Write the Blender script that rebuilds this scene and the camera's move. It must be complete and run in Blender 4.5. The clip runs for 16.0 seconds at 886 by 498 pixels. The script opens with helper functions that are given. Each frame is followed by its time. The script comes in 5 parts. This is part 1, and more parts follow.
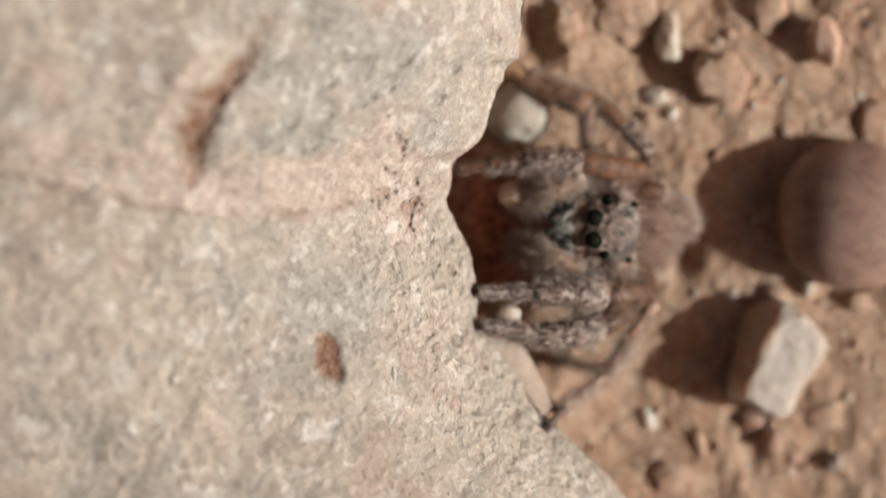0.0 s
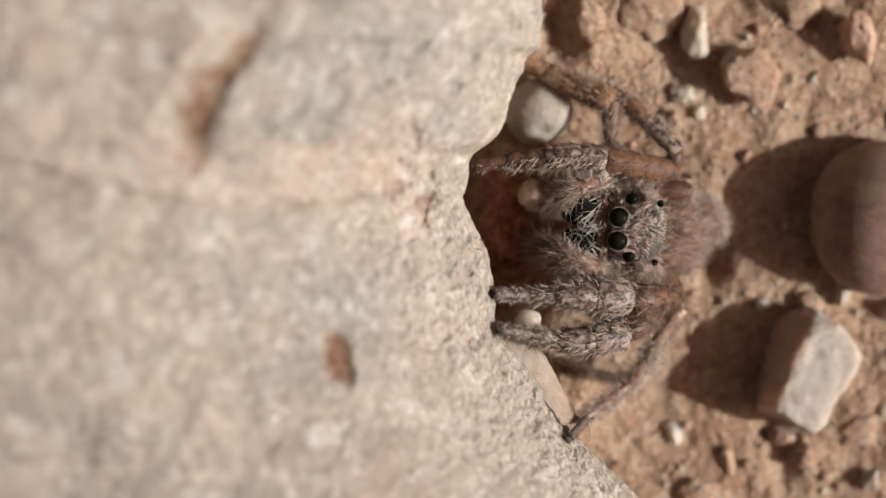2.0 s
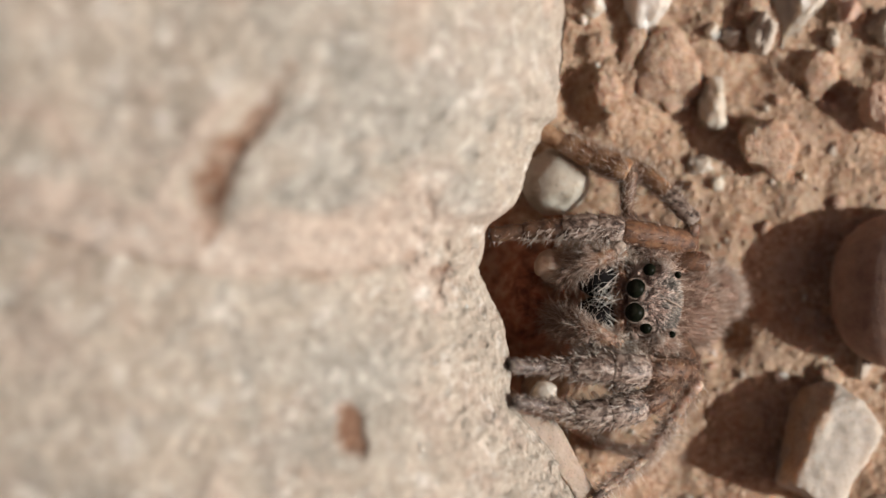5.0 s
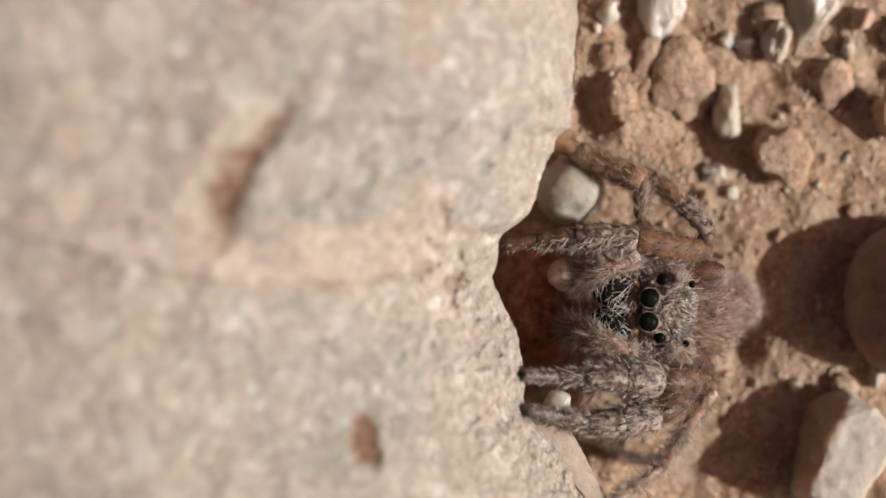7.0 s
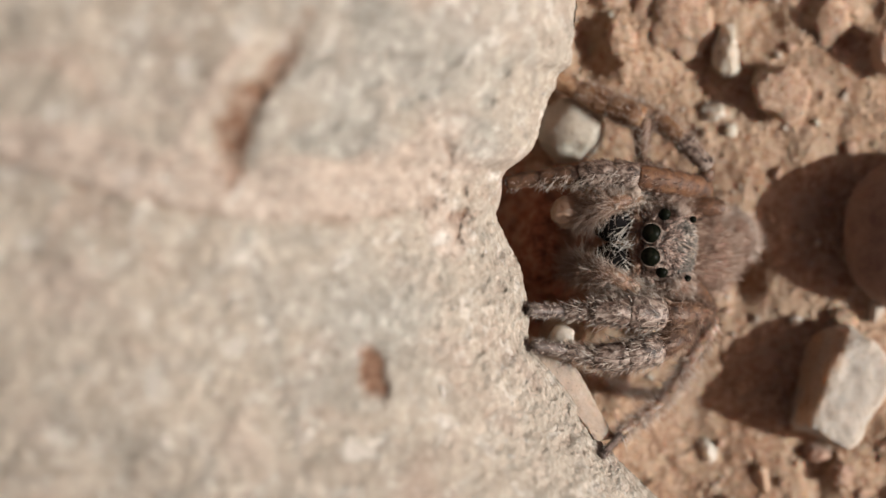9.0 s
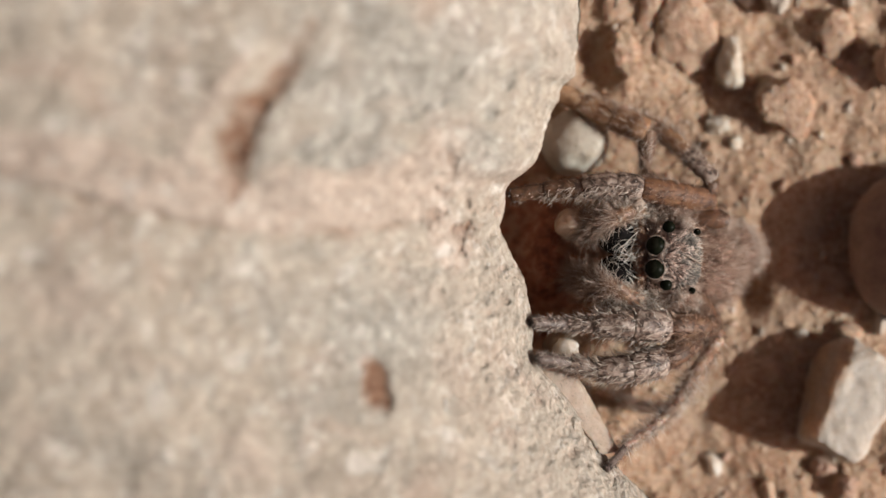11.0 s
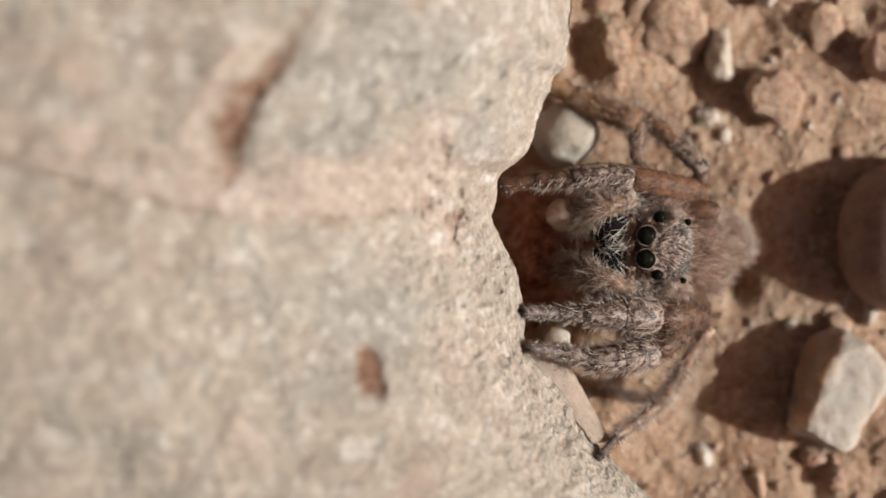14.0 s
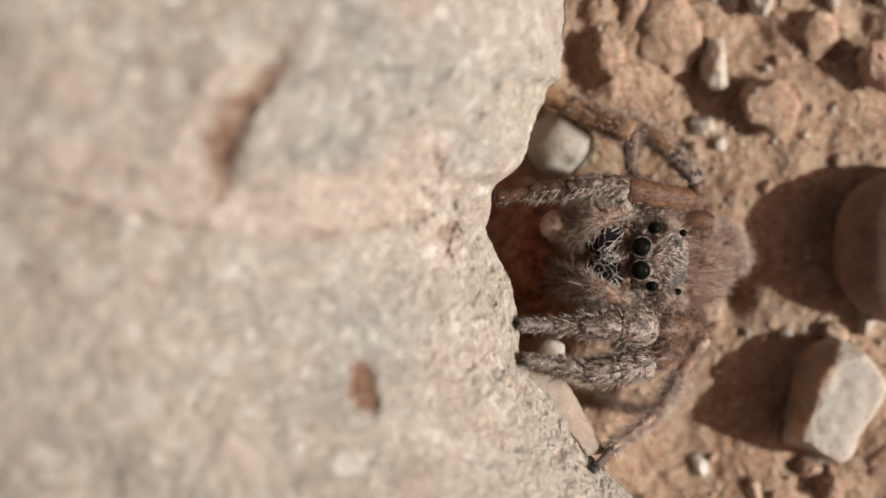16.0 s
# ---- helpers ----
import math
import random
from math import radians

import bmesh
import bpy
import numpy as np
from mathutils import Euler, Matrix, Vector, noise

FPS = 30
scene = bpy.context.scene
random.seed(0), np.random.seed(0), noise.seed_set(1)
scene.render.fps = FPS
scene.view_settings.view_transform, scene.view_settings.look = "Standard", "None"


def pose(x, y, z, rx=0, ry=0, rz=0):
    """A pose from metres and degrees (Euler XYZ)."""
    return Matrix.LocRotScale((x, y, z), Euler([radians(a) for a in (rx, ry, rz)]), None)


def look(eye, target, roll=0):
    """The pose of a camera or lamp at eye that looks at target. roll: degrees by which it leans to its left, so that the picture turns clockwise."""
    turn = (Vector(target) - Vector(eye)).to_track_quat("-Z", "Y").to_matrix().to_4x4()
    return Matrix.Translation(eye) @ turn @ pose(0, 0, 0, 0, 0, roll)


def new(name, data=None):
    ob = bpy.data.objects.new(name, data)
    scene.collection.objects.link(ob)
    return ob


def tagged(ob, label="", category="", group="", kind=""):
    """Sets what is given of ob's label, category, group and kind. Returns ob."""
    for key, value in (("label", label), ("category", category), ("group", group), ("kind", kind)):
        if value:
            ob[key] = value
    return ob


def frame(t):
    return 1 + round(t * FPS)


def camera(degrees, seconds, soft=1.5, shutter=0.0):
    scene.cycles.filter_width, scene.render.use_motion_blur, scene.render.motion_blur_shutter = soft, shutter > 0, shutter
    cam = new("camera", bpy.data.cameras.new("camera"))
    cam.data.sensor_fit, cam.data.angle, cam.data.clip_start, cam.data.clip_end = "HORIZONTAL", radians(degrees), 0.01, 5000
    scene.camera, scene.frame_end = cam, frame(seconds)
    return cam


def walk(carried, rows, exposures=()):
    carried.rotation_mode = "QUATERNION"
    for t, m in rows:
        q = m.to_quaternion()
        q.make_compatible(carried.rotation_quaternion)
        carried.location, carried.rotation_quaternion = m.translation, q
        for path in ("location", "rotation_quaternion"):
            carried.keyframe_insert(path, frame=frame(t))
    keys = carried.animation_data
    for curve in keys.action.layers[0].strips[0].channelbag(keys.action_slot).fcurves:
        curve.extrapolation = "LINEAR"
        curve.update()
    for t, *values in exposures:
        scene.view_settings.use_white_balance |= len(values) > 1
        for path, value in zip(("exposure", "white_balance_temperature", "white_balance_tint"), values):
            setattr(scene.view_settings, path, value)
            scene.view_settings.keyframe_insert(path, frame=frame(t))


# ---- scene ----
# Everything below is laid out in millimetres and built at true size: a small spider beside a stone.
MM = 0.001

# ---- camera ----
cam = camera(28.0, 16.0, soft=1.5)
cam.data.dof.use_dof = True
cam.data.dof.focus_distance = 41.9 * MM
cam.data.dof.aperture_fstop = 36.0

# seconds, place in millimetres, turn in degrees
PATH = [
    (0.0, -0.011, 2.233, 47.183, -4.383, -1.485, 0.105),
    (0.5, 0.444, 2.399, 46.109, -4.059, -1.420, 0.114),
    (1.0, 0.242, 1.862, 45.298, -3.752, -1.505, 0.317),
    (1.5, 0.201, 1.609, 45.320, -3.253, -1.291, 0.312),
    (2.0, -0.131, 0.753, 45.091, -2.579, -1.190, 0.361),
    (2.5, -0.223, 0.811, 45.435, -2.174, -1.117, 0.441),
    (3.0, -0.096, 0.636, 44.584, -1.778, -0.965, 0.473),
    (3.5, 0.244, 1.190, 44.735, -1.496, -0.778, 0.471),
    (4.0, 0.313, 1.430, 44.844, -1.156, -0.751, 0.557),
    (4.5, 0.128, 1.090, 44.732, -0.837, -0.664, 0.656),
    (5.0, -0.018, 0.773, 44.751, -0.352, -0.539, 0.637),
    (7.5, 0.005, 1.057, 44.756, -0.403, -0.007, 0.596),
    (8.0, 0.008, 0.920, 44.824, -0.286, 0.017, 0.493),
    (8.5, -0.458, -0.063, 44.984, -0.594, -0.154, 0.249),
    (9.0, -0.188, 0.101, 45.334, -1.131, -0.197, 0.005),
    (11.5, -0.080, -0.081, 45.213, -0.247, 0.071, -0.094),
    (12.0, -0.010, -0.016, 45.334, -0.020, 0.106, -0.033),
    (12.5, 0.000, 0.000, 45.226, 0.075, 0.013, -0.018),
    (13.0, 0.157, 0.368, 45.327, -0.276, -0.265, -0.122),
    (13.5, -0.154, -0.446, 45.637, -0.274, -0.435, -0.192),
    (14.0, -0.364, -0.624, 45.366, -0.054, -0.578, -0.145),
    (14.5, -0.206, -0.661, 45.389, 0.200, -0.344, -0.125),
    (15.0, -0.274, -0.628, 45.408, 0.221, -0.542, -0.205),
    (15.5, -0.221, -0.518, 45.427, -0.007, -0.576, -0.240),
    (16.0, -0.230, -0.143, 45.205, -0.326, -0.593, -0.300),
]
walk(cam, [(t, pose(x * MM, y * MM, z * MM, a, b, c)) for t, x, y, z, a, b, c in PATH],
     exposures=[(0.0, 0.345, 6280, 8.5), (16.0, 0.345, 6280, 8.5)])

# ---- daylight: a low clear sun from the side of the open ground ----
SUN_UP, SUN_TURN = 31.0, -8.0
world = bpy.data.worlds.new("sky")
scene.world = world
world.use_nodes = True
wn = world.node_tree.nodes
sky = wn.new("ShaderNodeTexSky")
sky.sky_type = "NISHITA"
sky.sun_disc = False
sky.air_density, sky.dust_density, sky.ozone_density = 0.3, 8.0, 0.0
sky.sun_elevation = radians(SUN_UP)
sky.sun_rotation = radians(90 - SUN_TURN)
haze = wn.new("ShaderNodeMix")
haze.data_type = "RGBA"
haze.blend_type = "MULTIPLY"
haze.inputs[0].default_value = 1.0
haze.inputs[7].default_value = (1.0, 0.72, 0.645, 1)
world.node_tree.links.new(sky.outputs[0], haze.inputs[6])
world.node_tree.links.new(haze.outputs[2], wn["Background"].inputs[0])
wn["Background"].inputs[1].default_value = 0.049
sun_data = bpy.data.lights.new("sun", "SUN")
sun_data.energy = 4.2
sun_data.angle = radians(0.6)
sun_data.color = (0.985, 1.0, 0.94)
sun = new("sun", sun_data)
ca, sa = math.cos(radians(SUN_UP)), math.sin(radians(SUN_UP))
ct, st = math.cos(radians(SUN_TURN)), math.sin(radians(SUN_TURN))
sun.matrix_world = look((0.5 * ca * ct, 0.5 * ca * st, 0.5 * sa), (0, 0, 0))


# ---- materials ----
TONE = 0.70


def nodes_of(name):
    m = bpy.data.materials.new(name)
    m.use_nodes = True
    return m, m.node_tree.nodes, m.node_tree.links, m.node_tree.nodes["Principled BSDF"]


def mm_coords(N, L, stretch=(1, 1, 1)):
    """Object coordinates in millimetres."""
    tc = N.new("ShaderNodeTexCoord")
    mp = N.new("ShaderNodeMapping")
    mp.inputs["Scale"].default_value = [s / MM for s in stretch]
    L.new(tc.outputs["Object"], mp.inputs["Vector"])
    return mp.outputs["Vector"]


def noise_node(N, L, vec, scale, detail=4, rough=0.6, warp=0.0):
    n = N.new("ShaderNodeTexNoise")
    n.inputs["Scale"].default_value = scale
    n.inputs["Detail"].default_value = detail
    n.inputs["Roughness"].default_value = rough
    n.inputs["Distortion"].default_value = warp
    L.new(vec, n.inputs["Vector"])
    return n.outputs["Fac"]


def ramp(N, L, fac, stops):
    r = N.new("ShaderNodeValToRGB")
    e = r.color_ramp.elements
    while len(e) < len(stops):
        e.new(0.5)
    for el, (p, col) in zip(e, stops):
        el.position = p
        el.color = (*col, 1) if len(col) == 3 else col
    L.new(fac, r.inputs["Fac"])
    return r.outputs["Color"]


def step(N, L, fac, lo, hi):
    r = N.new("ShaderNodeMapRange")
    r.interpolation_type = "SMOOTHSTEP"
    r.inputs["From Min"].default_value = lo
    r.inputs["From Max"].default_value = hi
    L.new(fac, r.inputs["Value"])
    return r.outputs["Result"]


def mix(N, L, fac, a, b, mode="MIX"):
    m = N.new("ShaderNodeMix")
    m.data_type = "RGBA"
    m.blend_type = mode
    for sock, val in ((m.inputs[0], fac), (m.inputs[6], a), (m.inputs[7], b)):
        if isinstance(val, (int, float)):
            sock.default_value = val
        elif isinstance(val, tuple):
            sock.default_value = (*val, 1)
        else:
            L.new(val, sock)
    return m.outputs[2]


def math_node(N, L, op, a, b):
    m = N.new("ShaderNodeMath")
    m.operation = op
    for i, v in enumerate((a, b)):
        if isinstance(v, (int, float)):
            m.inputs[i].default_value = v
        else:
            L.new(v, m.inputs[i])
    return m.outputs[0]


def bump(N, L, shader, height, depth_mm, strength=1.0, under=None):
    b = N.new("ShaderNodeBump")
    b.inputs["Distance"].default_value = depth_mm * MM
    b.inputs["Strength"].default_value = strength
    L.new(height, b.inputs["Height"])
    if under is not None:
        L.new(under, b.inputs["Normal"])
    L.new(b.outputs["Normal"], shader.inputs["Normal"])
    return b.outputs["Normal"]


def attr(N, name):
    a = N.new("ShaderNodeAttribute")
    a.attribute_name = name
    return a.outputs["Fac"]


def rock_material():
    m, N, L, S = nodes_of("weathered_limestone")
    v = mm_coords(N, L)
    broad = noise_node(N, L, v, 0.55, 4, 0.55, 0.4)
    mid = noise_node(N, L, v, 2.2, 5, 0.65, 0.6)
    fine = noise_node(N, L, v, 9.0, 4, 0.7)
    grit = noise_node(N, L, v, 26.0, 3, 0.7)
    base = ramp(N, L, broad, [(0.30, (0.45, 0.39, 0.315)), (0.45, (0.55, 0.468, 0.372)), (0.56, (0.52, 0.46, 0.375)), (0.72, (0.60, 0.475, 0.38))])
    pale = ramp(N, L, mid, [(0.34, (0.41, 0.35, 0.285)), (0.50, (0.51, 0.44, 0.36)), (0.66, (0.63, 0.56, 0.475))])
    col = mix(N, L, 0.55, base, pale)
    blotch = step(N, L, noise_node(N, L, v, 0.9, 3, 0.5, 1.0), 0.56, 0.68)
    col = mix(N, L, math_node(N, L, "MULTIPLY", blotch, 0.40), col, (0.40, 0.38, 0.335))
    rosy = step(N, L, noise_node(N, L, v, 0.42, 3, 0.5, 0.8), 0.52, 0.70)
    col = mix(N, L, math_node(N, L, "MULTIPLY", rosy, 0.55), col, (0.52, 0.385, 0.305))
    vein = attr(N, "vein")
    pink = ramp(N, L, fine, [(0.3, (0.49, 0.38, 0.30)), (0.5, (0.595, 0.487, 0.40)), (0.75, (0.68, 0.575, 0.485))])
    ragged = math_node(N, L, "ADD", vein, math_node(N, L, "MULTIPLY", math_node(N, L, "SUBTRACT", mid, 0.5), 0.9))
    pink = mix(N, L, math_node(N, L, "MULTIPLY", step(N, L, noise_node(N, L, v, 1.3, 4, 0.6, 0.5), 0.45, 0.65), 0.6), pink, (0.60, 0.51, 0.43))
    col = mix(N, L, step(N, L, ragged, 0.28, 0.72), col, pink)
    grey = attr(N, "grey")
    col = mix(N, L, math_node(N, L, "MULTIPLY", grey, 0.75), col, ramp(N, L, mid, [(0.3, (0.32, 0.305, 0.27)), (0.7, (0.51, 0.49, 0.43))]))
    near = attr(N, "crisp")
    speck = step(N, L, fine, 0.43, 0.31)
    col = mix(N, L, math_node(N, L, "MULTIPLY", speck, math_node(N, L, "ADD", 0.20, math_node(N, L, "MULTIPLY", near, 0.30))), col, (0.29, 0.245, 0.20))
    milk = step(N, L, noise_node(N, L, v, 1.7, 4, 0.6, 0.5), 0.54, 0.70)
    col = mix(N, L, math_node(N, L, "MULTIPLY", milk, 0.8), col, (0.74, 0.69, 0.62))
    dusk = step(N, L, noise_node(N, L, v, 2.6, 4, 0.65, 0.8), 0.46, 0.34)
    col = mix(N, L, math_node(N, L, "MULTIPLY", dusk, 0.32), col, (0.36, 0.315, 0.275))
    spots = step(N, L, grit, 0.62, 0.72)
    col = mix(N, L, math_node(N, L, "MULTIPLY", spots, 0.5), col, (0.74, 0.68, 0.58))
    dark = step(N, L, noise_node(N, L, v, 14.0, 2, 0.6), 0.33, 0.27)
    col = mix(N, L, math_node(N, L, "MULTIPLY", dark, math_node(N, L, "MULTIPLY", near, 0.45)), col, (0.22, 0.17, 0.13))
    fleck = noise_node(N, L, mm_coords(N, L, (1.0, 0.5, 0.8)), 10.0, 2, 0.55, 0.3)
    fleck_tone = ramp(N, L, fleck, [(0.33, (0.64, 0.58, 0.53)), (0.43, (0.93, 0.91, 0.89)), (0.56, (1.02, 1.02, 1.02)), (0.68, (1.28, 1.27, 1.26))])
    col = mix(N, L, near, col, mix(N, L, 1.0, col, fleck_tone, "MULTIPLY"))
    cells = N.new("ShaderNodeTexVoronoi")
    cells.inputs["Scale"].default_value = 5.2
    warped = N.new("ShaderNodeVectorMath")
    warped.operation = "ADD"
    wild = N.new("ShaderNodeTexNoise")
    wild.inputs["Scale"].default_value = 5.0
    wild.inputs["Detail"].default_value = 3
    spreader = N.new("ShaderNodeVectorMath")
    spreader.operation = "SCALE"
    spreader.inputs["Scale"].default_value = 0.45
    L.new(v, wild.inputs["Vector"])
    L.new(wild.outputs["Color"], spreader.inputs[0])
    L.new(v, warped.inputs[0])
    L.new(spreader.outputs[0], warped.inputs[1])
    L.new(warped.outputs[0], cells.inputs["Vector"])
    shade = N.new("ShaderNodeSeparateColor")
    L.new(cells.outputs["Color"], shade.inputs["Color"])
    crystal = ramp(N, L, shade.outputs[0], [(0.0, (0.83, 0.82, 0.81)), (0.45, (0.99, 0.985, 0.985)), (0.80, (1.07, 1.07, 1.075)), (1.0, (1.25, 1.26, 1.28))])
    col = mix(N, L, 0.85, col, mix(N, L, 1.0, col, crystal, "MULTIPLY"))
    col = mix(N, L, math_node(N, L, "MULTIPLY", near, 0.12), col, (0.72, 0.69, 0.63))
    # one brown ramp serves both the stone's rust and its painted shade
    rust_shade = attr(N, "rust_shade")
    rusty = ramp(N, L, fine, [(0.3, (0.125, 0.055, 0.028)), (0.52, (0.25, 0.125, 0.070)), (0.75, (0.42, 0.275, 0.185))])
    col = mix(N, L, rust_shade, col, rusty)
    L.new(mix(N, L, 1.0, col, (TONE * 1.01, TONE * 1.01, TONE * 1.01), "MULTIPLY"), S.inputs["Base Color"])
    S.inputs["Roughness"].default_value = 0.82
    L.new(ramp(N, L, noise_node(N, L, v, 30, 2), [(0.66, (0.85,) * 3), (0.74, (0.25,) * 3)]), S.inputs["Roughness"])
    S.inputs["Specular IOR Level"].default_value = 0.35
    h = math_node(N, L, "ADD", mid, math_node(N, L, "MULTIPLY", fine, 0.55))
    under = bump(N, L, S, h, 0.07, 0.6)
    under = bump(N, L, S, cells.outputs["Distance"], 0.035, 0.7, under)
    under = bump(N, L, S, grit, 0.05, 0.8, under)
    bump(N, L, S, math_node(N, L, "MULTIPLY", fleck, near), 0.10, 0.8, under)
    return m


def soil_material(name, tones, grain=9.0, relief=0.022):
    m, N, L, S = nodes_of(name)
    v = mm_coords(N, L)
    broad = noise_node(N, L, v, 0.7, 4, 0.6, 0.3)
    mid = noise_node(N, L, v, 3.0, 4, 0.65, 0.3)
    vor = N.new("ShaderNodeTexVoronoi")
    vor.inputs["Scale"].default_value = grain
    L.new(v, vor.inputs["Vector"])
    sep = N.new("ShaderNodeSeparateColor")
    L.new(vor.outputs["Color"], sep.inputs["Color"])
    lo, md, hi = tones
    col = ramp(N, L, mid, [(0.28, lo), (0.50, md), (0.72, hi)])
    each = ramp(N, L, sep.outputs[0], [(0.0, lo), (0.4, md), (0.85, hi), (1.0, tuple(min(0.8, c * 1.25) for c in hi))])
    col = mix(N, L, 0.42, col, each)
    col = mix(N, L, math_node(N, L, "MULTIPLY", step(N, L, broad, 0.48, 0.64), 0.6), col, tuple(0.55 * a + 0.45 * b for a, b in zip(lo, md)))
    dusty = step(N, L, noise_node(N, L, v, 0.9, 4, 0.6, 0.6), 0.52, 0.66)
    col = mix(N, L, math_node(N, L, "MULTIPLY", dusty, 0.55), col, tuple(c * 1.04 for c in hi))
    # saturated red that stands in for bounced light on the hollow's floor
    red_bounce = ramp(N, L, mid, [(0.34, (0.16, 0.05, 0.028)), (0.5, (0.36, 0.13, 0.07)), (0.66, (0.54, 0.25, 0.15))])
    col = mix(N, L, attr(N, "red_bounce"), col, red_bounce)
    L.new(mix(N, L, 1.0, col, (TONE,) * 3, "MULTIPLY"), S.inputs["Base Color"])
    S.inputs["Roughness"].default_value = 0.9
    S.inputs["Specular IOR Level"].default_value = 0.3
    S.inputs["Subsurface Weight"].default_value = 0.45
    S.inputs["Subsurface Radius"].default_value = (0.32 * MM, 0.13 * MM, 0.07 * MM)
    S.inputs["Subsurface Scale"].default_value = 1.0
    fine = noise_node(N, L, v, 22.0, 3, 0.7)
    h = math_node(N, L, "SUBTRACT", math_node(N, L, "ADD", mid, math_node(N, L, "MULTIPLY", fine, 0.5)), math_node(N, L, "MULTIPLY", vor.outputs["Distance"], 0.8))
    bump(N, L, S, h, relief, 0.7)
    return m


def mineral_material(name, a, b, rough=0.5, scale=5.0, island=False, clear=0.0, relief=0.05, spots=0.45):
    m, N, L, S = nodes_of(name)
    v = mm_coords(N, L)
    n1 = noise_node(N, L, v, scale, 4, 0.65, 0.4)
    n2 = noise_node(N, L, v, scale * 4, 3, 0.7)
    col = ramp(N, L, n1, [(0.32, a), (0.68, b)])
    col = mix(N, L, attr(N, "flank_brown"), col, ramp(N, L, n2, [(0.3, (0.48, 0.285, 0.165)), (0.7, (0.70, 0.47, 0.31))]))
    col = mix(N, L, math_node(N, L, "MULTIPLY", step(N, L, n2, 0.42, 0.30), 0.15 if island else spots), col, tuple(c * 0.55 for c in a))
    if island:
        geo = N.new("ShaderNodeNewGeometry")
        rnd = geo.outputs["Random Per Island"]
    else:
        info = N.new("ShaderNodeObjectInfo")
        rnd = info.outputs["Random"]
    tint = ramp(N, L, rnd, [(0.0, (0.90, 0.80, 0.72) if island else (0.72, 0.66, 0.60)), (0.35, (1.0, 0.93, 0.86)), (0.7, (0.92, 0.86, 0.84)), (1.0, (1.12, 1.06, 1.0))])
    col = mix(N, L, 1.0, col, tint, "MULTIPLY")
    L.new(mix(N, L, 1.0, col, (TONE,) * 3, "MULTIPLY"), S.inputs["Base Color"])
    S.inputs["Roughness"].default_value = rough
    if clear:
        S.inputs["Subsurface Weight"].default_value = clear
        S.inputs["Subsurface Radius"].default_value = (0.6 * MM, 0.5 * MM, 0.42 * MM)
        S.inputs["Subsurface Scale"].default_value = 1.0
    bump(N, L, S, math_node(N, L, "ADD", n1, n2), relief, 0.6)
    return m


def cuticle_material(name, stops, scale=6.0, rough=0.45, bands=0.6, depth=0.02):
    m, N, L, S = nodes_of(name)
    v = mm_coords(N, L)
    n1 = noise_node(N, L, v, scale, 4, 0.65, 0.5)
    n2 = noise_node(N, L, v, scale * 5, 3, 0.7)
    col = ramp(N, L, n1, stops)
    col = mix(N, L, math_node(N, L, "MULTIPLY", step(N, L, n2, 0.45, 0.30), bands), col, tuple(c * 0.4 for c in stops[0][1]))
    L.new(mix(N, L, 1.0, col, (TONE,) * 3, "MULTIPLY"), S.inputs["Base Color"])
    S.inputs["Roughness"].default_value = rough
    bump(N, L, S, math_node(N, L, "ADD", n1, math_node(N, L, "MULTIPLY", n2, 0.6)), depth, 0.8)
    return m


def hair_material(name, stops, rough=0.45):
    m, N, L, S = nodes_of(name)
    geo = N.new("ShaderNodeNewGeometry")
    L.new(mix(N, L, 1.0, ramp(N, L, geo.outputs["Random Per Island"], stops), (TONE,) * 3, "MULTIPLY"), S.inputs["Base Color"])
    S.inputs["Roughness"].default_value = rough
    return m


M_ROCK = rock_material()
M_SOIL = soil_material("red_sandy_soil", ((0.26, 0.098, 0.052), (0.45, 0.290, 0.182), (0.65, 0.49, 0.365)))
M_CLOD = soil_material("pinkish_soil_clod", ((0.34, 0.185, 0.115), (0.51, 0.345, 0.24), (0.67, 0.505, 0.385)), 11.0, 0.06)
M_BROWN = mineral_material("brown_pebble", (0.33, 0.21, 0.17), (0.53, 0.375, 0.31), 0.75, 1.9, clear=0.95)
M_BLOCK = mineral_material("pale_grey_limestone", (0.40, 0.375, 0.34), (0.52, 0.495, 0.455), 0.8, 1.8, clear=0.7)
M_CREAM = mineral_material("cream_limestone_pebble", (0.52, 0.45, 0.37), (0.68, 0.62, 0.54), 0.7, 1.8)
M_QUARTZ = mineral_material("milky_quartz", (0.56, 0.52, 0.465), (0.68, 0.655, 0.61), 0.34, 3.0, clear=1.0, relief=0.015, spots=0.1)
M_GLINT = mineral_material("glassy_grain", (0.60, 0.55, 0.49), (0.82, 0.78, 0.72), 0.2, 6.0, relief=0.006, spots=0.1)
M_WHITE = mineral_material("white_pebble_mineral", (0.50, 0.45, 0.405), (0.63, 0.585, 0.54), 0.7, 3.0, clear=1.0, relief=0.02)
M_BUFF = mineral_material("buff_pebble", (0.42, 0.29, 0.20), (0.55, 0.41, 0.31), 0.7, 3.0, clear=0.8)
for m_ in (M_BROWN, M_BLOCK):
    m_.node_tree.nodes["Principled BSDF"].inputs["Subsurface Radius"].default_value = (1.1 * MM, 0.85 * MM, 0.65 * MM)
for m_, wide in ((M_WHITE, 2.6), (M_BUFF, 2.0), (M_QUARTZ, 1.2), (M_BLOCK, 1.0), (M_BROWN, 1.3)):
    m_.node_tree.nodes["Principled BSDF"].inputs["Subsurface Scale"].default_value = wide
M_ASH = mineral_material("ash_grey_pebble", (0.46, 0.43, 0.38), (0.60, 0.57, 0.51), 0.75, 2.0, clear=0.7)
M_ASH.node_tree.nodes["Principled BSDF"].inputs["Subsurface Scale"].default_value = 1.3
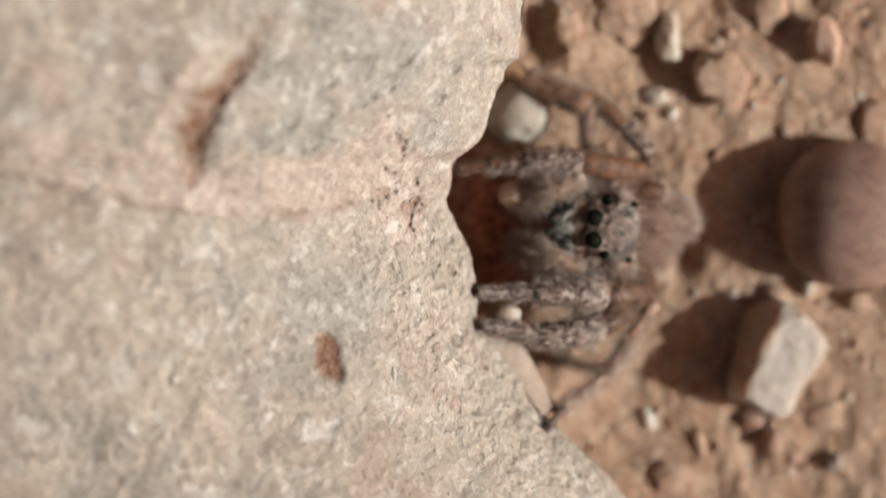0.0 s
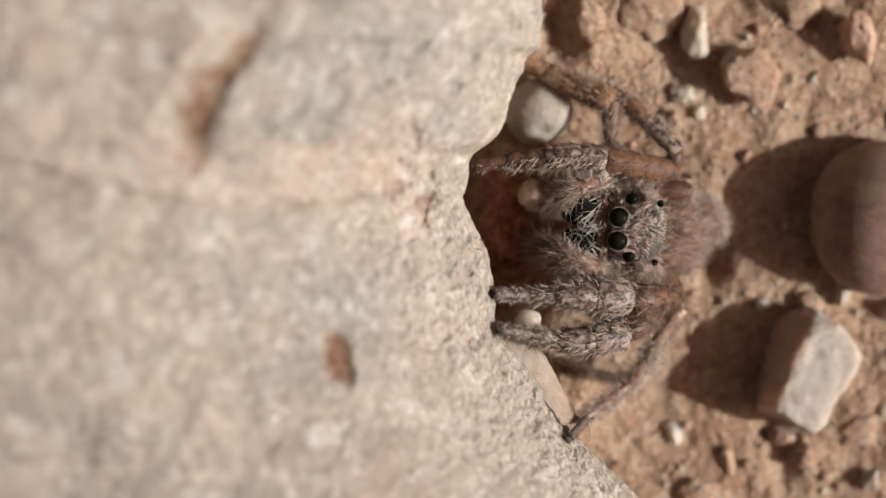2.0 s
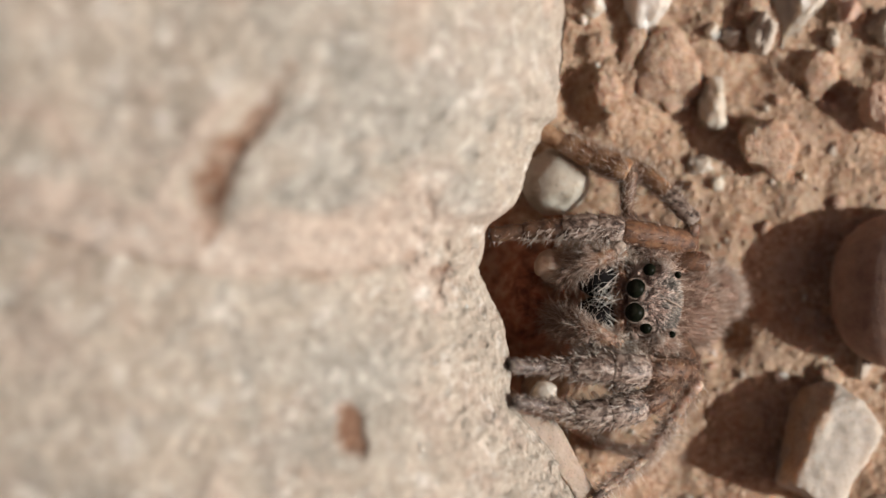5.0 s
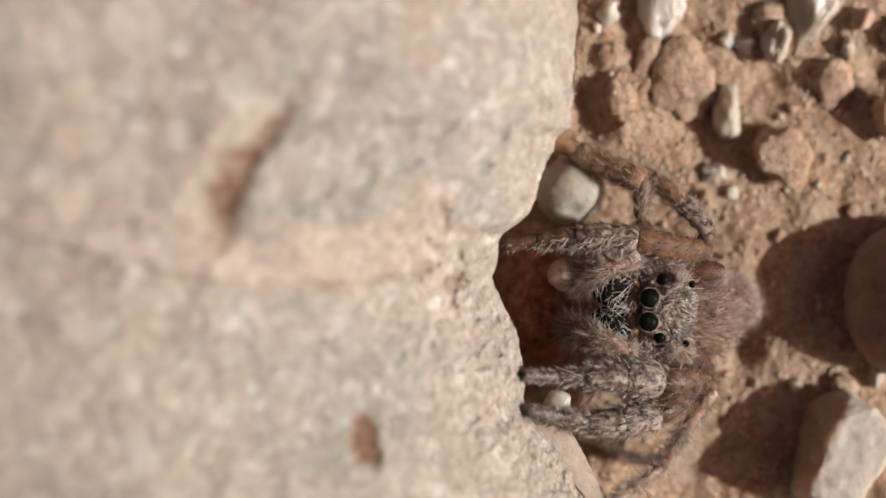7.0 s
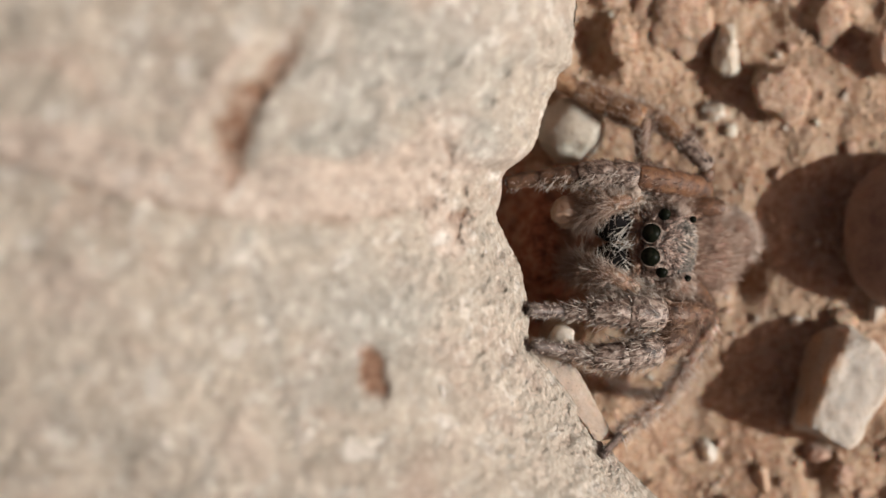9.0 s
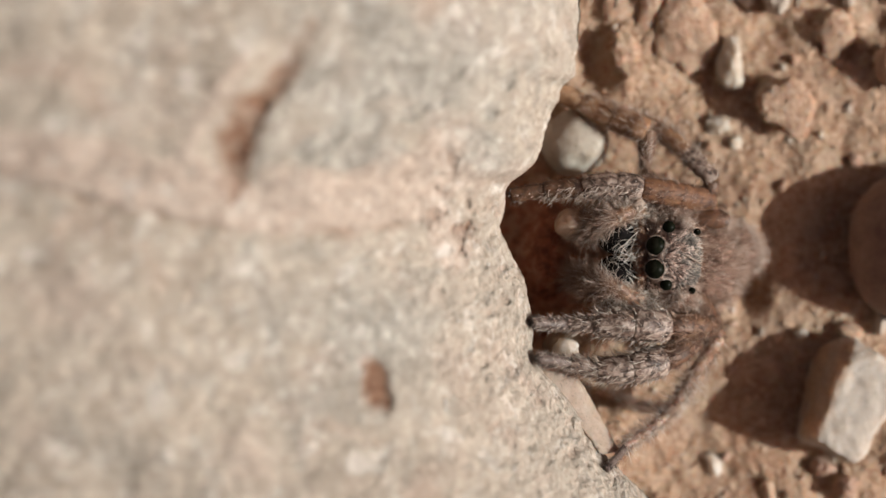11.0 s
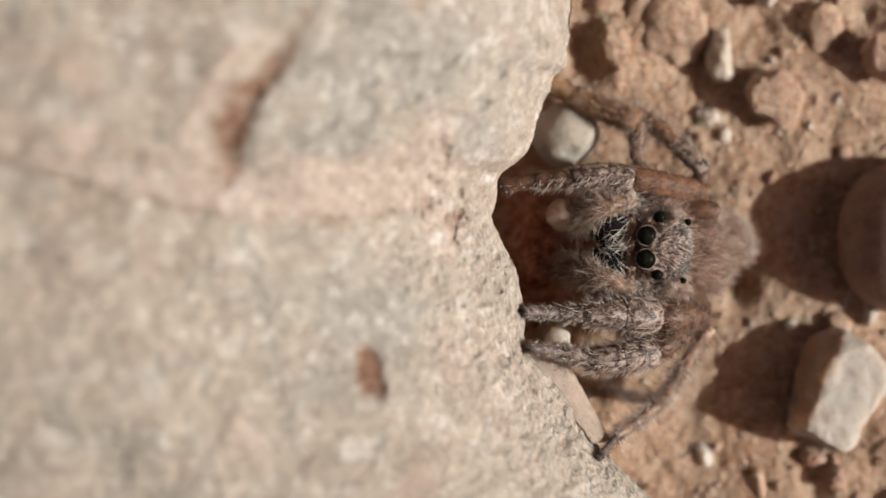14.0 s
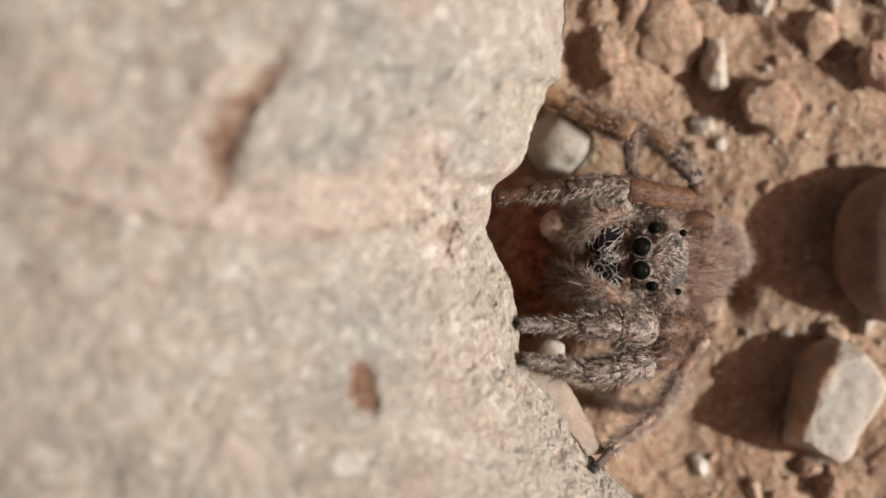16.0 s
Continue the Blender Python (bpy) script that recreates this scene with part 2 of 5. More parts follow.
M_PINK = mineral_material("rosy_grain", (0.50, 0.33, 0.25), (0.68, 0.50, 0.40), 0.6, 3.5)
M_TAN = mineral_material("tan_pebble", (0.42, 0.29, 0.20), (0.58, 0.43, 0.31), 0.6, 3.0)
M_SAND = mineral_material("fine_red_sand", (0.47, 0.32, 0.215), (0.66, 0.50, 0.375), 0.4, 8.0, island=True, relief=0.006)
M_MILK = mineral_material("clear_white_quartz", (0.66, 0.62, 0.55), (0.82, 0.80, 0.75), 0.10, 2.0, clear=0.8, relief=0.006, spots=0.05)
for m_ in (M_PINK, M_TAN, M_GLINT):
    m_.node_tree.nodes["Principled BSDF"].inputs["Subsurface Weight"].default_value = 0.6
    m_.node_tree.nodes["Principled BSDF"].inputs["Subsurface Radius"].default_value = (0.30 * MM, 0.20 * MM, 0.14 * MM)
    m_.node_tree.nodes["Principled BSDF"].inputs["Subsurface Scale"].default_value = 1.0
M_STRAW = cuticle_material("pale_dry_straw", [(0.3, (0.40, 0.305, 0.235)), (0.7, (0.55, 0.44, 0.355))], 4.0, 0.75)
M_TARSUS = cuticle_material("dusky_tarsus", [(0.3, (0.07, 0.05, 0.045)), (0.5, (0.17, 0.12, 0.10)), (0.7, (0.36, 0.29, 0.25))], 7.0, 0.5)
M_CARAPACE = cuticle_material("speckled_grey_carapace", [(0.36, (0.035, 0.027, 0.022)), (0.46, (0.20, 0.145, 0.115)), (0.56, (0.50, 0.375, 0.305)), (0.68, (0.72, 0.59, 0.51))], 7.0, 0.55, depth=0.03)
M_FUR = cuticle_material("brown_abdomen_skin", [(0.3, (0.20, 0.095, 0.06)), (0.7, (0.40, 0.235, 0.165))], 4.0, 0.7)
M_SHIN = cuticle_material("banded_shin", [(0.34, (0.20, 0.11, 0.07)), (0.46, (0.42, 0.28, 0.20)), (0.58, (0.58, 0.43, 0.34)), (0.70, (0.72, 0.59, 0.50))], 3.5, 0.55, bands=0.15, depth=0.008)
M_AMBER = cuticle_material("amber_leg", [(0.34, (0.17, 0.078, 0.036)), (0.48, (0.33, 0.175, 0.086)), (0.60, (0.48, 0.29, 0.165)), (0.72, (0.58, 0.41, 0.28))], 2.0, 0.6, bands=0.08, depth=0.002)
M_LEG = cuticle_material("mottled_leg", [(0.38, (0.055, 0.032, 0.024)), (0.47, (0.22, 0.145, 0.11)), (0.58, (0.50, 0.395, 0.33))], 5.5, 0.5)
M_FEMUR = cuticle_material("amber_femur", [(0.34, (0.04, 0.018, 0.010)), (0.47, (0.11, 0.052, 0.027)), (0.58, (0.17, 0.084, 0.043)), (0.72, (0.25, 0.14, 0.078))], 3.4, 0.6, bands=0.45, depth=0.012)
M_RUFOUS = cuticle_material("rufous_femur", [(0.34, (0.062, 0.025, 0.012)), (0.46, (0.130, 0.057, 0.027)), (0.57, (0.215, 0.096, 0.042)), (0.70, (0.31, 0.165, 0.085))], 2.8, 0.7, bands=0.35, depth=0.008)
M_RING = cuticle_material("eye_rim", [(0.3, (0.22, 0.15, 0.11)), (0.7, (0.48, 0.38, 0.31))], 12.0, 0.6, bands=0.3)
M_TIP = cuticle_material("dark_claw_tuft", [(0.3, (0.03, 0.026, 0.028)), (0.7, (0.10, 0.085, 0.08))], 9.0, 0.5)
M_JAW = cuticle_material("black_chelicera", [(0.3, (0.006, 0.006, 0.006)), (0.7, (0.022, 0.02, 0.02))], 5.0, 0.25)
M_PALP = cuticle_material("tan_palp", [(0.3, (0.20, 0.095, 0.052)), (0.7, (0.42, 0.25, 0.155))], 5.0, 0.5)
M_EYE = cuticle_material("black_eye_lens", [(0.3, (0.004, 0.005, 0.003)), (0.8, (0.012, 0.014, 0.008))], 1.5, 0.35, depth=0.0005)
M_RETINA = cuticle_material("olive_retina", [(0.3, (0.011, 0.011, 0.007)), (0.7, (0.020, 0.020, 0.013))], 3.0, 0.6, depth=0.001)
M_RIM = cuticle_material("pale_eye_rim", [(0.3, (0.36, 0.265, 0.20)), (0.7, (0.60, 0.49, 0.40))], 12.0, 0.6, bands=0.2)
for m_, much in ((M_SHIN, 0.8), (M_AMBER, 0.3), (M_FEMUR, 0.3), (M_RUFOUS, 0.12), (M_PALP, 0.4), (M_STRAW, 0.4)):
    s_ = m_.node_tree.nodes["Principled BSDF"]
    s_.inputs["Subsurface Weight"].default_value = much
    s_.inputs["Subsurface Radius"].default_value = (0.45 * MM, 0.24 * MM, 0.14 * MM)
    s_.inputs["Subsurface Scale"].default_value = 1.0
for m_ in (M_EYE, M_RETINA, M_JAW):
    m_.node_tree.nodes["Principled BSDF"].inputs["Specular IOR Level"].default_value = 0.03
H_GREY = hair_material("grey_setae", [(0.0, (0.09, 0.055, 0.043)), (0.35, (0.32, 0.23, 0.185)), (0.7, (0.64, 0.53, 0.46)), (1.0, (0.84, 0.77, 0.70))])
H_PALE = hair_material("pale_setae", [(0.0, (0.44, 0.33, 0.255)), (0.5, (0.70, 0.59, 0.495)), (1.0, (0.90, 0.83, 0.755))])
H_BROWN = hair_material("brown_setae", [(0.0, (0.10, 0.05, 0.03)), (0.5, (0.24, 0.135, 0.085)), (1.0, (0.42, 0.29, 0.21))])
H_TAN = hair_material("tan_setae", [(0.0, (0.22, 0.12, 0.075)), (0.5, (0.46, 0.30, 0.215)), (1.0, (0.72, 0.57, 0.46))])
H_RUSSET = hair_material("russet_setae", [(0.0, (0.18, 0.09, 0.055)), (0.5, (0.37, 0.225, 0.155)), (1.0, (0.60, 0.44, 0.345))])
H_SOFT = hair_material("soft_buff_setae", [(0.0, (0.36, 0.22, 0.155)), (0.5, (0.60, 0.44, 0.35)), (1.0, (0.84, 0.73, 0.64))])
H_WHITE = hair_material("white_setae", [(0.0, (0.74, 0.66, 0.56)), (0.5, (0.90, 0.84, 0.75)), (1.0, (1.0, 0.97, 0.91))])
H_DUSK = hair_material("dusky_setae", [(0.0, (0.06, 0.04, 0.033)), (0.6, (0.18, 0.13, 0.105)), (1.0, (0.38, 0.30, 0.255))])
H_ROSE = hair_material("rosy_setae", [(0.0, (0.24, 0.13, 0.10)), (0.3, (0.58, 0.40, 0.325)), (1.0, (0.90, 0.72, 0.62))])
H_SLATE = hair_material("slate_setae", [(0.0, (0.04, 0.034, 0.029)), (0.5, (0.15, 0.13, 0.112)), (1.0, (0.44, 0.39, 0.34))])
H_PALP = hair_material("dark_russet_setae", [(0.0, (0.13, 0.06, 0.035)), (0.5, (0.29, 0.165, 0.105)), (1.0, (0.52, 0.37, 0.28))])


# ---- tools ----
_TABLE = np.random.default_rng(3).random(65536)


def lattice(ix, iy, iz):
    h = (ix * 73856093) ^ (iy * 19349663) ^ (iz * 83492791)
    return _TABLE[(h ^ (h >> 13)) & 65535]


def value_noise(x, y, z=0.0):
    """Smooth noise, -1 to 1, one cell a unit."""
    x, y, z = np.broadcast_arrays(np.asarray(x, float), np.asarray(y, float), np.asarray(z, float))
    fx, fy, fz = np.floor(x), np.floor(y), np.floor(z)
    ix, iy, iz = fx.astype(np.int64), fy.astype(np.int64), fz.astype(np.int64)
    u, v, w = x - fx, y - fy, z - fz
    u, v, w = (q * q * q * (q * (q * 6 - 15) + 10) for q in (u, v, w))
    total = 0
    for a in (0, 1):
        for b in (0, 1):
            for c in (0, 1):
                k = (u if a else 1 - u) * (v if b else 1 - v) * (w if c else 1 - w)
                total = total + k * lattice(ix + a, iy + b, iz + c)
    return total * 2 - 1


def fbm(x, y, z=0.0, octaves=4, gain=0.5):
    total, amp, f = 0.0, 1.0, 1.0
    for k in range(octaves):
        total = total + amp * value_noise(np.asarray(x) * f + 17.3 * k, np.asarray(y) * f - 9.1 * k, np.asarray(z) * f + 5.7 * k)
        amp, f = amp * gain, f * 2.03
    return total


def mesh_of(name, verts, faces, material, smooth=True, attrs=None):
    me = bpy.data.meshes.new(name)
    me.from_pydata((np.asarray(verts, float) * MM).tolist(), [], faces if isinstance(faces, list) else faces.tolist())
    me.materials.append(material)
    if smooth:
        me.polygons.foreach_set("use_smooth", np.ones(len(me.polygons), bool))
    for key, values in (attrs or {}).items():
        layer = me.attributes.new(key, "FLOAT", "POINT")
        layer.data.foreach_set("value", np.asarray(values, np.float32))
    me.update()
    return me


BASE = {}


def thing(name, base, label, category, group=""):
    """An empty at the thing's base, in millimetres, to carry its parts."""
    ob = new(name)
    ob.empty_display_size = 0.5 * MM
    ob.location = [c * MM for c in base]
    BASE[ob.name] = np.array(base, float)
    return tagged(ob, label, category, group)


def part(name, verts, faces, material, parent, label="", smooth=True, kind=""):
    """One mesh under a thing or a part; verts in millimetres of the place."""
    ob = new(name, mesh_of(name, np.asarray(verts, float) - BASE[parent.name], faces, material, smooth))
    ob.parent = parent
    BASE[ob.name] = BASE[parent.name]
    return tagged(ob, label, kind=kind)


def solid(name, verts, faces, material, base, label, category, group="", kind="", smooth=True, attrs=None):
    """A thing that is one mesh, its origin at its base."""
    ob = new(name, mesh_of(name, np.asarray(verts, float) - np.array(base), faces, material, smooth, attrs))
    ob.location = [c * MM for c in base]
    BASE[ob.name] = np.array(base, float)
    return tagged(ob, label, category, group, kind)


def grid_faces(rows, cols):
    i = np.arange(rows - 1)[:, None] * cols + np.arange(cols - 1)[None]
    i = i.ravel()
    return np.stack([i, i + 1, i + cols + 1, i + cols], 1)


_SPHERES = {}


def unit_sphere(level):
    if level not in _SPHERES:
        bm = bmesh.new()
        bmesh.ops.create_icosphere(bm, subdivisions=level, radius=1.0)
        bm.verts.ensure_lookup_table()
        _SPHERES[level] = (np.array([v.co[:] for v in bm.verts]), [[v.index for v in f.verts] for f in bm.faces])
        bm.free()
    v, f = _SPHERES[level]
    return v.copy(), f


def turn(v, rx=0, ry=0, rz=0):
    return v @ np.array(Euler([radians(a) for a in (rx, ry, rz)]).to_matrix()).T


def stone_shape(seed, level=4, facets=9, lump=0.14, grit=0.035):
    """A pebble about one unit in radius: a sphere with ground-off facets, lumps and grit."""
    r = np.random.default_rng(seed)
    v, f = unit_sphere(level)
    for _ in range(facets):
        n = r.normal(size=3)
        n /= np.linalg.norm(n)
        d = r.uniform(0.62, 0.92)
        over = np.maximum(v @ n - d, 0)
        v = v - over[:, None] * n * 0.9
    off = r.uniform(0, 50, 3)
    k = 1 + lump * fbm(*(v * 1.3 + off).T, octaves=2) + grit * fbm(*(v * 6 + off).T, octaves=3)
    return v * k[:, None], f


def rope(points, radii, sides=12, steps=6):
    """A rounded tube along a smooth line through the points. Gives verts, faces, and the rings' centres and directions."""
    p = np.asarray(points, float)
    q = np.vstack([2 * p[0] - p[1], p, 2 * p[-1] - p[-2]])
    line, rad = [], []
    for k in range(len(p) - 1):
        a, b, c, d = q[k:k + 4]
        for s in range(steps):
            t = s / steps
            line.append(0.5 * (2 * b + (c - a) * t + (2 * a - 5 * b + 4 * c - d) * t * t + (3 * b - a - 3 * c + d) * t ** 3))
            rad.append(radii[k] + (radii[k + 1] - radii[k]) * t)
    line.append(p[-1])
    rad.append(radii[-1])
    line, rad = np.array(line), np.array(rad)
    tang = np.gradient(line, axis=0)
    tang /= np.linalg.norm(tang, axis=1)[:, None]
    side = np.cross(tang[0], (0.13, 0.21, 0.97))
    side /= np.linalg.norm(side)
    verts, ang = [], np.linspace(0, 2 * math.pi, sides, endpoint=False)
    normals = []
    for c, t, r in zip(line, tang, rad):
        side = side - t * (side @ t)
        side /= np.linalg.norm(side)
        other = np.cross(t, side)
        n = np.cos(ang)[:, None] * side + np.sin(ang)[:, None] * other
        normals.append(n)
        verts.append(c + n * r)
    rows = len(line)
    verts = np.vstack(verts + [line[:1], line[-1:]])
    faces = []
    for k in range(rows - 1):
        for s in range(sides):
            a, b = k * sides + s, k * sides + (s + 1) % sides
            faces.append([a, b, b + sides, a + sides])
    first, last = rows * sides, rows * sides + 1
    for s in range(sides):
        faces.append([first, (s + 1) % sides, s])
        faces.append([last, (rows - 1) * sides + s, (rows - 1) * sides + (s + 1) % sides])
    return verts, faces, np.vstack(normals), np.repeat(tang, sides, 0)


def hair_mesh(roots, ways, lengths, thick, droop, rng):
    """Many tapered, bent, three-sided hairs as one mesh."""
    n = len(roots)
    ways = ways / np.linalg.norm(ways, axis=1)[:, None]
    side = np.cross(ways, rng.normal(size=(n, 3)))
    side /= np.linalg.norm(side, axis=1)[:, None]
    other = np.cross(ways, side)
    bend = side * rng.normal(0, 0.55, (n, 1)) + droop
    verts = np.zeros((n, 7, 3))
    for ring, (u, w) in enumerate(((0.0, 1.0), (0.5, 0.75))):
        c = roots + ways * (lengths * u)[:, None] + bend * (lengths * u * u)[:, None]
        for s in range(3):
            a = s * 2.0944
            verts[:, ring * 3 + s] = c + (side * math.cos(a) + other * math.sin(a)) * (thick * w)[:, None]
    verts[:, 6] = roots + ways * (lengths * 0.94)[:, None] + bend * lengths[:, None]
    one = []
    for s in range(3):
        t = (s + 1) % 3
        one += [[s, t, 3 + t], [s, 3 + t, 3 + s], [3 + s, 3 + t, 6]]
    faces = (np.array(one)[None] + (np.arange(n) * 7)[:, None, None]).reshape(-1, 3)
    return verts.reshape(-1, 3), faces


def fur(name, surface, count, length, thick, material, parent, lean=(0, 0, 0), along=0.0, spread=0.35, seed=1, keep=None, droop=(0, 0, 0), label=""):
    """Hairs standing on a surface (verts, normals, tangents)."""
    rng = np.random.default_rng(seed)
    v, nrm, tan = surface
    ok = np.arange(len(v)) if keep is None else np.nonzero(keep(v, nrm))[0]
    if not len(ok):
        return None
    k = rng.choice(ok, count)
    k2 = rng.choice(ok, count)
    near = np.linalg.norm(v[k] - v[k2], axis=1) < 0.12
    t = rng.uniform(0, 0.5, count)[:, None] * near[:, None]
    roots = v[k] * (1 - t) + v[k2] * t + rng.normal(0, 0.02, (count, 3)) - nrm[k] * 0.01
    ways = nrm[k] + tan[k] * along + np.array(lean) + rng.normal(0, spread, (count, 3))
    lens = rng.uniform(length[0], length[1], count)
    verts, faces = hair_mesh(roots, ways, lens, np.full(count, thick) * rng.uniform(0.7, 1.3, count), np.array(droop), rng)
    return part(name, verts, faces, material, parent, label)


# ---- the ground: one sheet of red sandy soil out to the horizon ----
def spread_axis(lo, hi, step_mm, reach):
    fine = np.arange(lo, hi + step_mm / 2, step_mm)
    grow, out, d = [], step_mm, step_mm
    while out < reach:
        d *= 1.35
        out += d
        grow.append(out)
    g = np.array(grow)
    return np.concatenate([lo - g[::-1], fine, hi + g])


HOLLOWS = [(7.66, -1.5, 0.38, 0.50, 0.85), (3.70, 4.35, 0.42, 0.75, 0.55), (4.55, 6.3, 0.35, 0.45, 0.22), (9.6, -6.8, 0.35, 0.7, 0.30), (9.15, -5.9, 0.35, 0.3, 0.2),
           (6.6, 3.6, 0.5, 0.6, 0.25), (10.0, 4.6, 0.6, 0.5, 0.25), (8.2, 5.2, 0.6, 0.4, 0.25), (11.9, -2.6, 0.9, 0.35, 0.4),
           (10.9, 5.2, 0.5, 0.5, 0.3)]


def ground_height(x, y):
    h = 0.10 + 0.15 * fbm(x * 0.45, y * 0.45, 1.7, 3)
    h = h + 0.055 * fbm(x * 1.3, y * 1.3, 4.2, 3) + 0.024 * fbm(x * 4.2, y * 4.2, 8.8, 2)
    h = h + 0.013 * value_noise(x * 9, y * 9, 2.2) + 0.004 * value_noise(x * 19, y * 19, 6.1)
    for a, b, ra, rb, d in HOLLOWS:
        h = h - d * np.exp(-((x - a) / ra) ** 2 - ((y - b) / rb) ** 2)
    # floor of the hollow raised, so that more skylight reaches it
    h = h + 1.7 * np.exp(-((x - 2.5) / 1.0) ** 2 - ((y + 0.7) / 1.5) ** 2)
    h = h + 0.45 * np.exp(-((x - 4.3) / 1.3) ** 2 - ((y - 5.0) / 2.4) ** 2)
    h = h + 0.35 * np.exp(-((x - 3.9) / 1.4) ** 2 - ((y + 5.0) / 1.6) ** 2)
    return h


gx = spread_axis(1.0, 13.4, 0.05, 4000.0)
gy = spread_axis(-9.2, 8.2, 0.05, 4000.0)
GX, GY = np.meshgrid(gx, gy)
soft_edge = np.clip((120.0 - np.maximum(np.abs(GX), np.abs(GY))) / 60.0, 0, 1)
GZ = ground_height(GX, GY) * soft_edge
# redder soil colour in the shaded hollow, painting in the warm light bounced there
RED_BOUNCE = np.clip(1.5 - np.hypot((GX - 2.3) / 1.25, (GY + 0.8) / 2.1) + 0.3 * fbm(GX * 1.7, GY * 1.7, 3.9, 3), 0, 1)
solid("ground", np.stack([GX.ravel(), GY.ravel(), GZ.ravel()], 1), grid_faces(len(gy), len(gx)), M_SOIL, (0, 0, 0),
      "reddish sandy soil with loose grains and hollows", "ground", kind="structure", attrs={"red_bounce": RED_BOUNCE.ravel()})

# ---- the stone: a thick slab with an undercut edge ----
# plan of the edge: y, x, height of the lip
EDGE = [(-38, 2.0, 2.0), (-26, 8.5, 2.3), (-14, 8.9, 2.6), (-9.5, 7.4, 2.7), (-7.03, 5.46, 2.8), (-5.23, 3.61, 3.0), (-4.86, 3.34, 3.0), (-4.44, 3.14, 3.1), (-4.16, 2.97, 3.2),
        (-3.76, 2.63, 3.3), (-3.41, 2.30, 3.4), (-3.08, 2.03, 3.4), (-2.56, 2.00, 3.4), (-2.02, 1.97, 3.5), (-1.62, 1.88, 3.5), (-1.12, 1.77, 3.5),
        (-0.74, 1.61, 3.5), (-0.44, 1.41, 3.6), (-0.11, 1.27, 3.6), (0.16, 1.21, 3.7), (0.61, 1.33, 3.7), (0.94, 1.36, 3.8), (1.14, 1.48, 3.8),
        (1.34, 1.77, 3.9), (1.60, 2.03, 3.9), (1.99, 2.21, 4.0), (2.38, 2.30, 4.0), (2.71, 2.38, 4.0), (3.0, 2.57, 4.0), (3.34, 2.65, 4.0), (3.55, 2.92, 4.1),
        (4.13, 2.98, 4.2), (5.15, 3.02, 4.3), (6.31, 3.07, 4.3), (9.0, 2.9, 4.3), (16, 1.5, 4.0), (27, -5.0, 3.6), (38, -16.0, 3.0)]
EDGE_Y, EDGE_X, EDGE_Z = np.array(EDGE).T
ry = spread_axis(-9.0, 8.6, 0.05, 29.0)
rim_x = np.interp(ry, EDGE_Y, EDGE_X)
rim_z = np.interp(ry, EDGE_Y, EDGE_Z)
rim_x = rim_x + 0.035 * fbm(ry * 3.0, 0.3, 0.0, 4, 0.6)
kernel = np.exp(-np.linspace(-2, 2, 61) ** 2)
easy_x = np.convolve(np.pad(np.interp(ry, EDGE_Y, EDGE_X), 30, mode="edge"), kernel / kernel.sum(), "valid")

rs = np.concatenate([np.linspace(0, 0.3, 13)[1:], np.arange(0.34, 12.6, 0.05)])
out, d = rs[-1], 0.05
more = []
while out < 48:
    d *= 1.25
    out += d
    more.append(out)
rs = np.concatenate([rs, more])


def line_distance(x, y, pts):
    """Distance to a line of points, and how far along it, 0 to 1."""
    best, where = np.full(x.shape, 1e9), np.zeros(x.shape)
    for k in range(len(pts) - 1):
        (ax, ay), (bx, by) = pts[k], pts[k + 1]
        dx, dy = bx - ax, by - ay
        u = np.clip(((x - ax) * dx + (y - ay) * dy) / (dx * dx + dy * dy), 0, 1)
        dist = np.hypot(x - ax - u * dx, y - ay - u * dy)
        where = np.where(dist < best, (k + u) / (len(pts) - 1), where)
        best = np.minimum(best, dist)
    return best, where


def line_side(x, y, pts):
    """Distance to a line of points, below zero on the side of smaller x where the line runs down."""
    best, side = np.full(x.shape, 1e9), np.zeros(x.shape)
    for k in range(len(pts) - 1):
        (ax, ay), (bx, by) = pts[k], pts[k + 1]
        dx, dy = bx - ax, by - ay
        u = np.clip(((x - ax) * dx + (y - ay) * dy) / (dx * dx + dy * dy), 0, 1)
        dist = np.hypot(x - ax - u * dx, y - ay - u * dy)
        side = np.where(dist < best, np.sign(dx * (y - ay) - dy * (x - ax)), side)
        best = np.minimum(best, dist)
    return best * side


# the vein across it: x, y of its lower border, y of its upper border
VEIN = [(-14, 2.0, 3.0), (-9.0, 1.15, 2.0), (-8.3, 1.0, 1.82), (-7.0, 0.60, 1.66), (-6.1, 0.46, 1.50), (-5.0, 0.22, 1.60), (-4.36, -0.09, 1.0), (-3.45, -0.08, 1.20), (-2.4, 0.06, 1.33),
        (-1.75, 0.06, 1.47), (-0.93, 0.15, 1.75), (-0.42, 0.45, 1.95), (0.3, 0.95, 1.55), (1.2, 1.3, 1.4)]
SPUR = [(-0.6, 0.9), (-0.2, 0.2), (0.1, -0.6)]
# the ledge beside the gash, from its thin end down to its foot, and the gash's floor, rusty and with shade painted in
LEDGE = [(-2.58, 4.75), (-2.64, 4.33), (-2.75, 3.89), (-3.0, 3.38), (-3.31, 2.93), (-3.65, 2.36), (-3.9, 1.85), (-4.14, 1.42), (-4.22, 0.98)]
RUST_SHADE_LINE = [(-2.80, 4.1), (-3.14, 3.58), (-3.52, 3.04), (-3.96, 2.42), (-4.24, 1.86), (-4.34, 1.50), (-4.34, 1.10)]
FLANK = [(-5.5, 1.2), (-5.05, 2.1), (-4.55, 2.9), (-4.1, 3.5)]
SEAM = [(-4.21, -0.38), (-3.73, -2.34), (-3.51, -3.53), (-3.1, -5.0)]

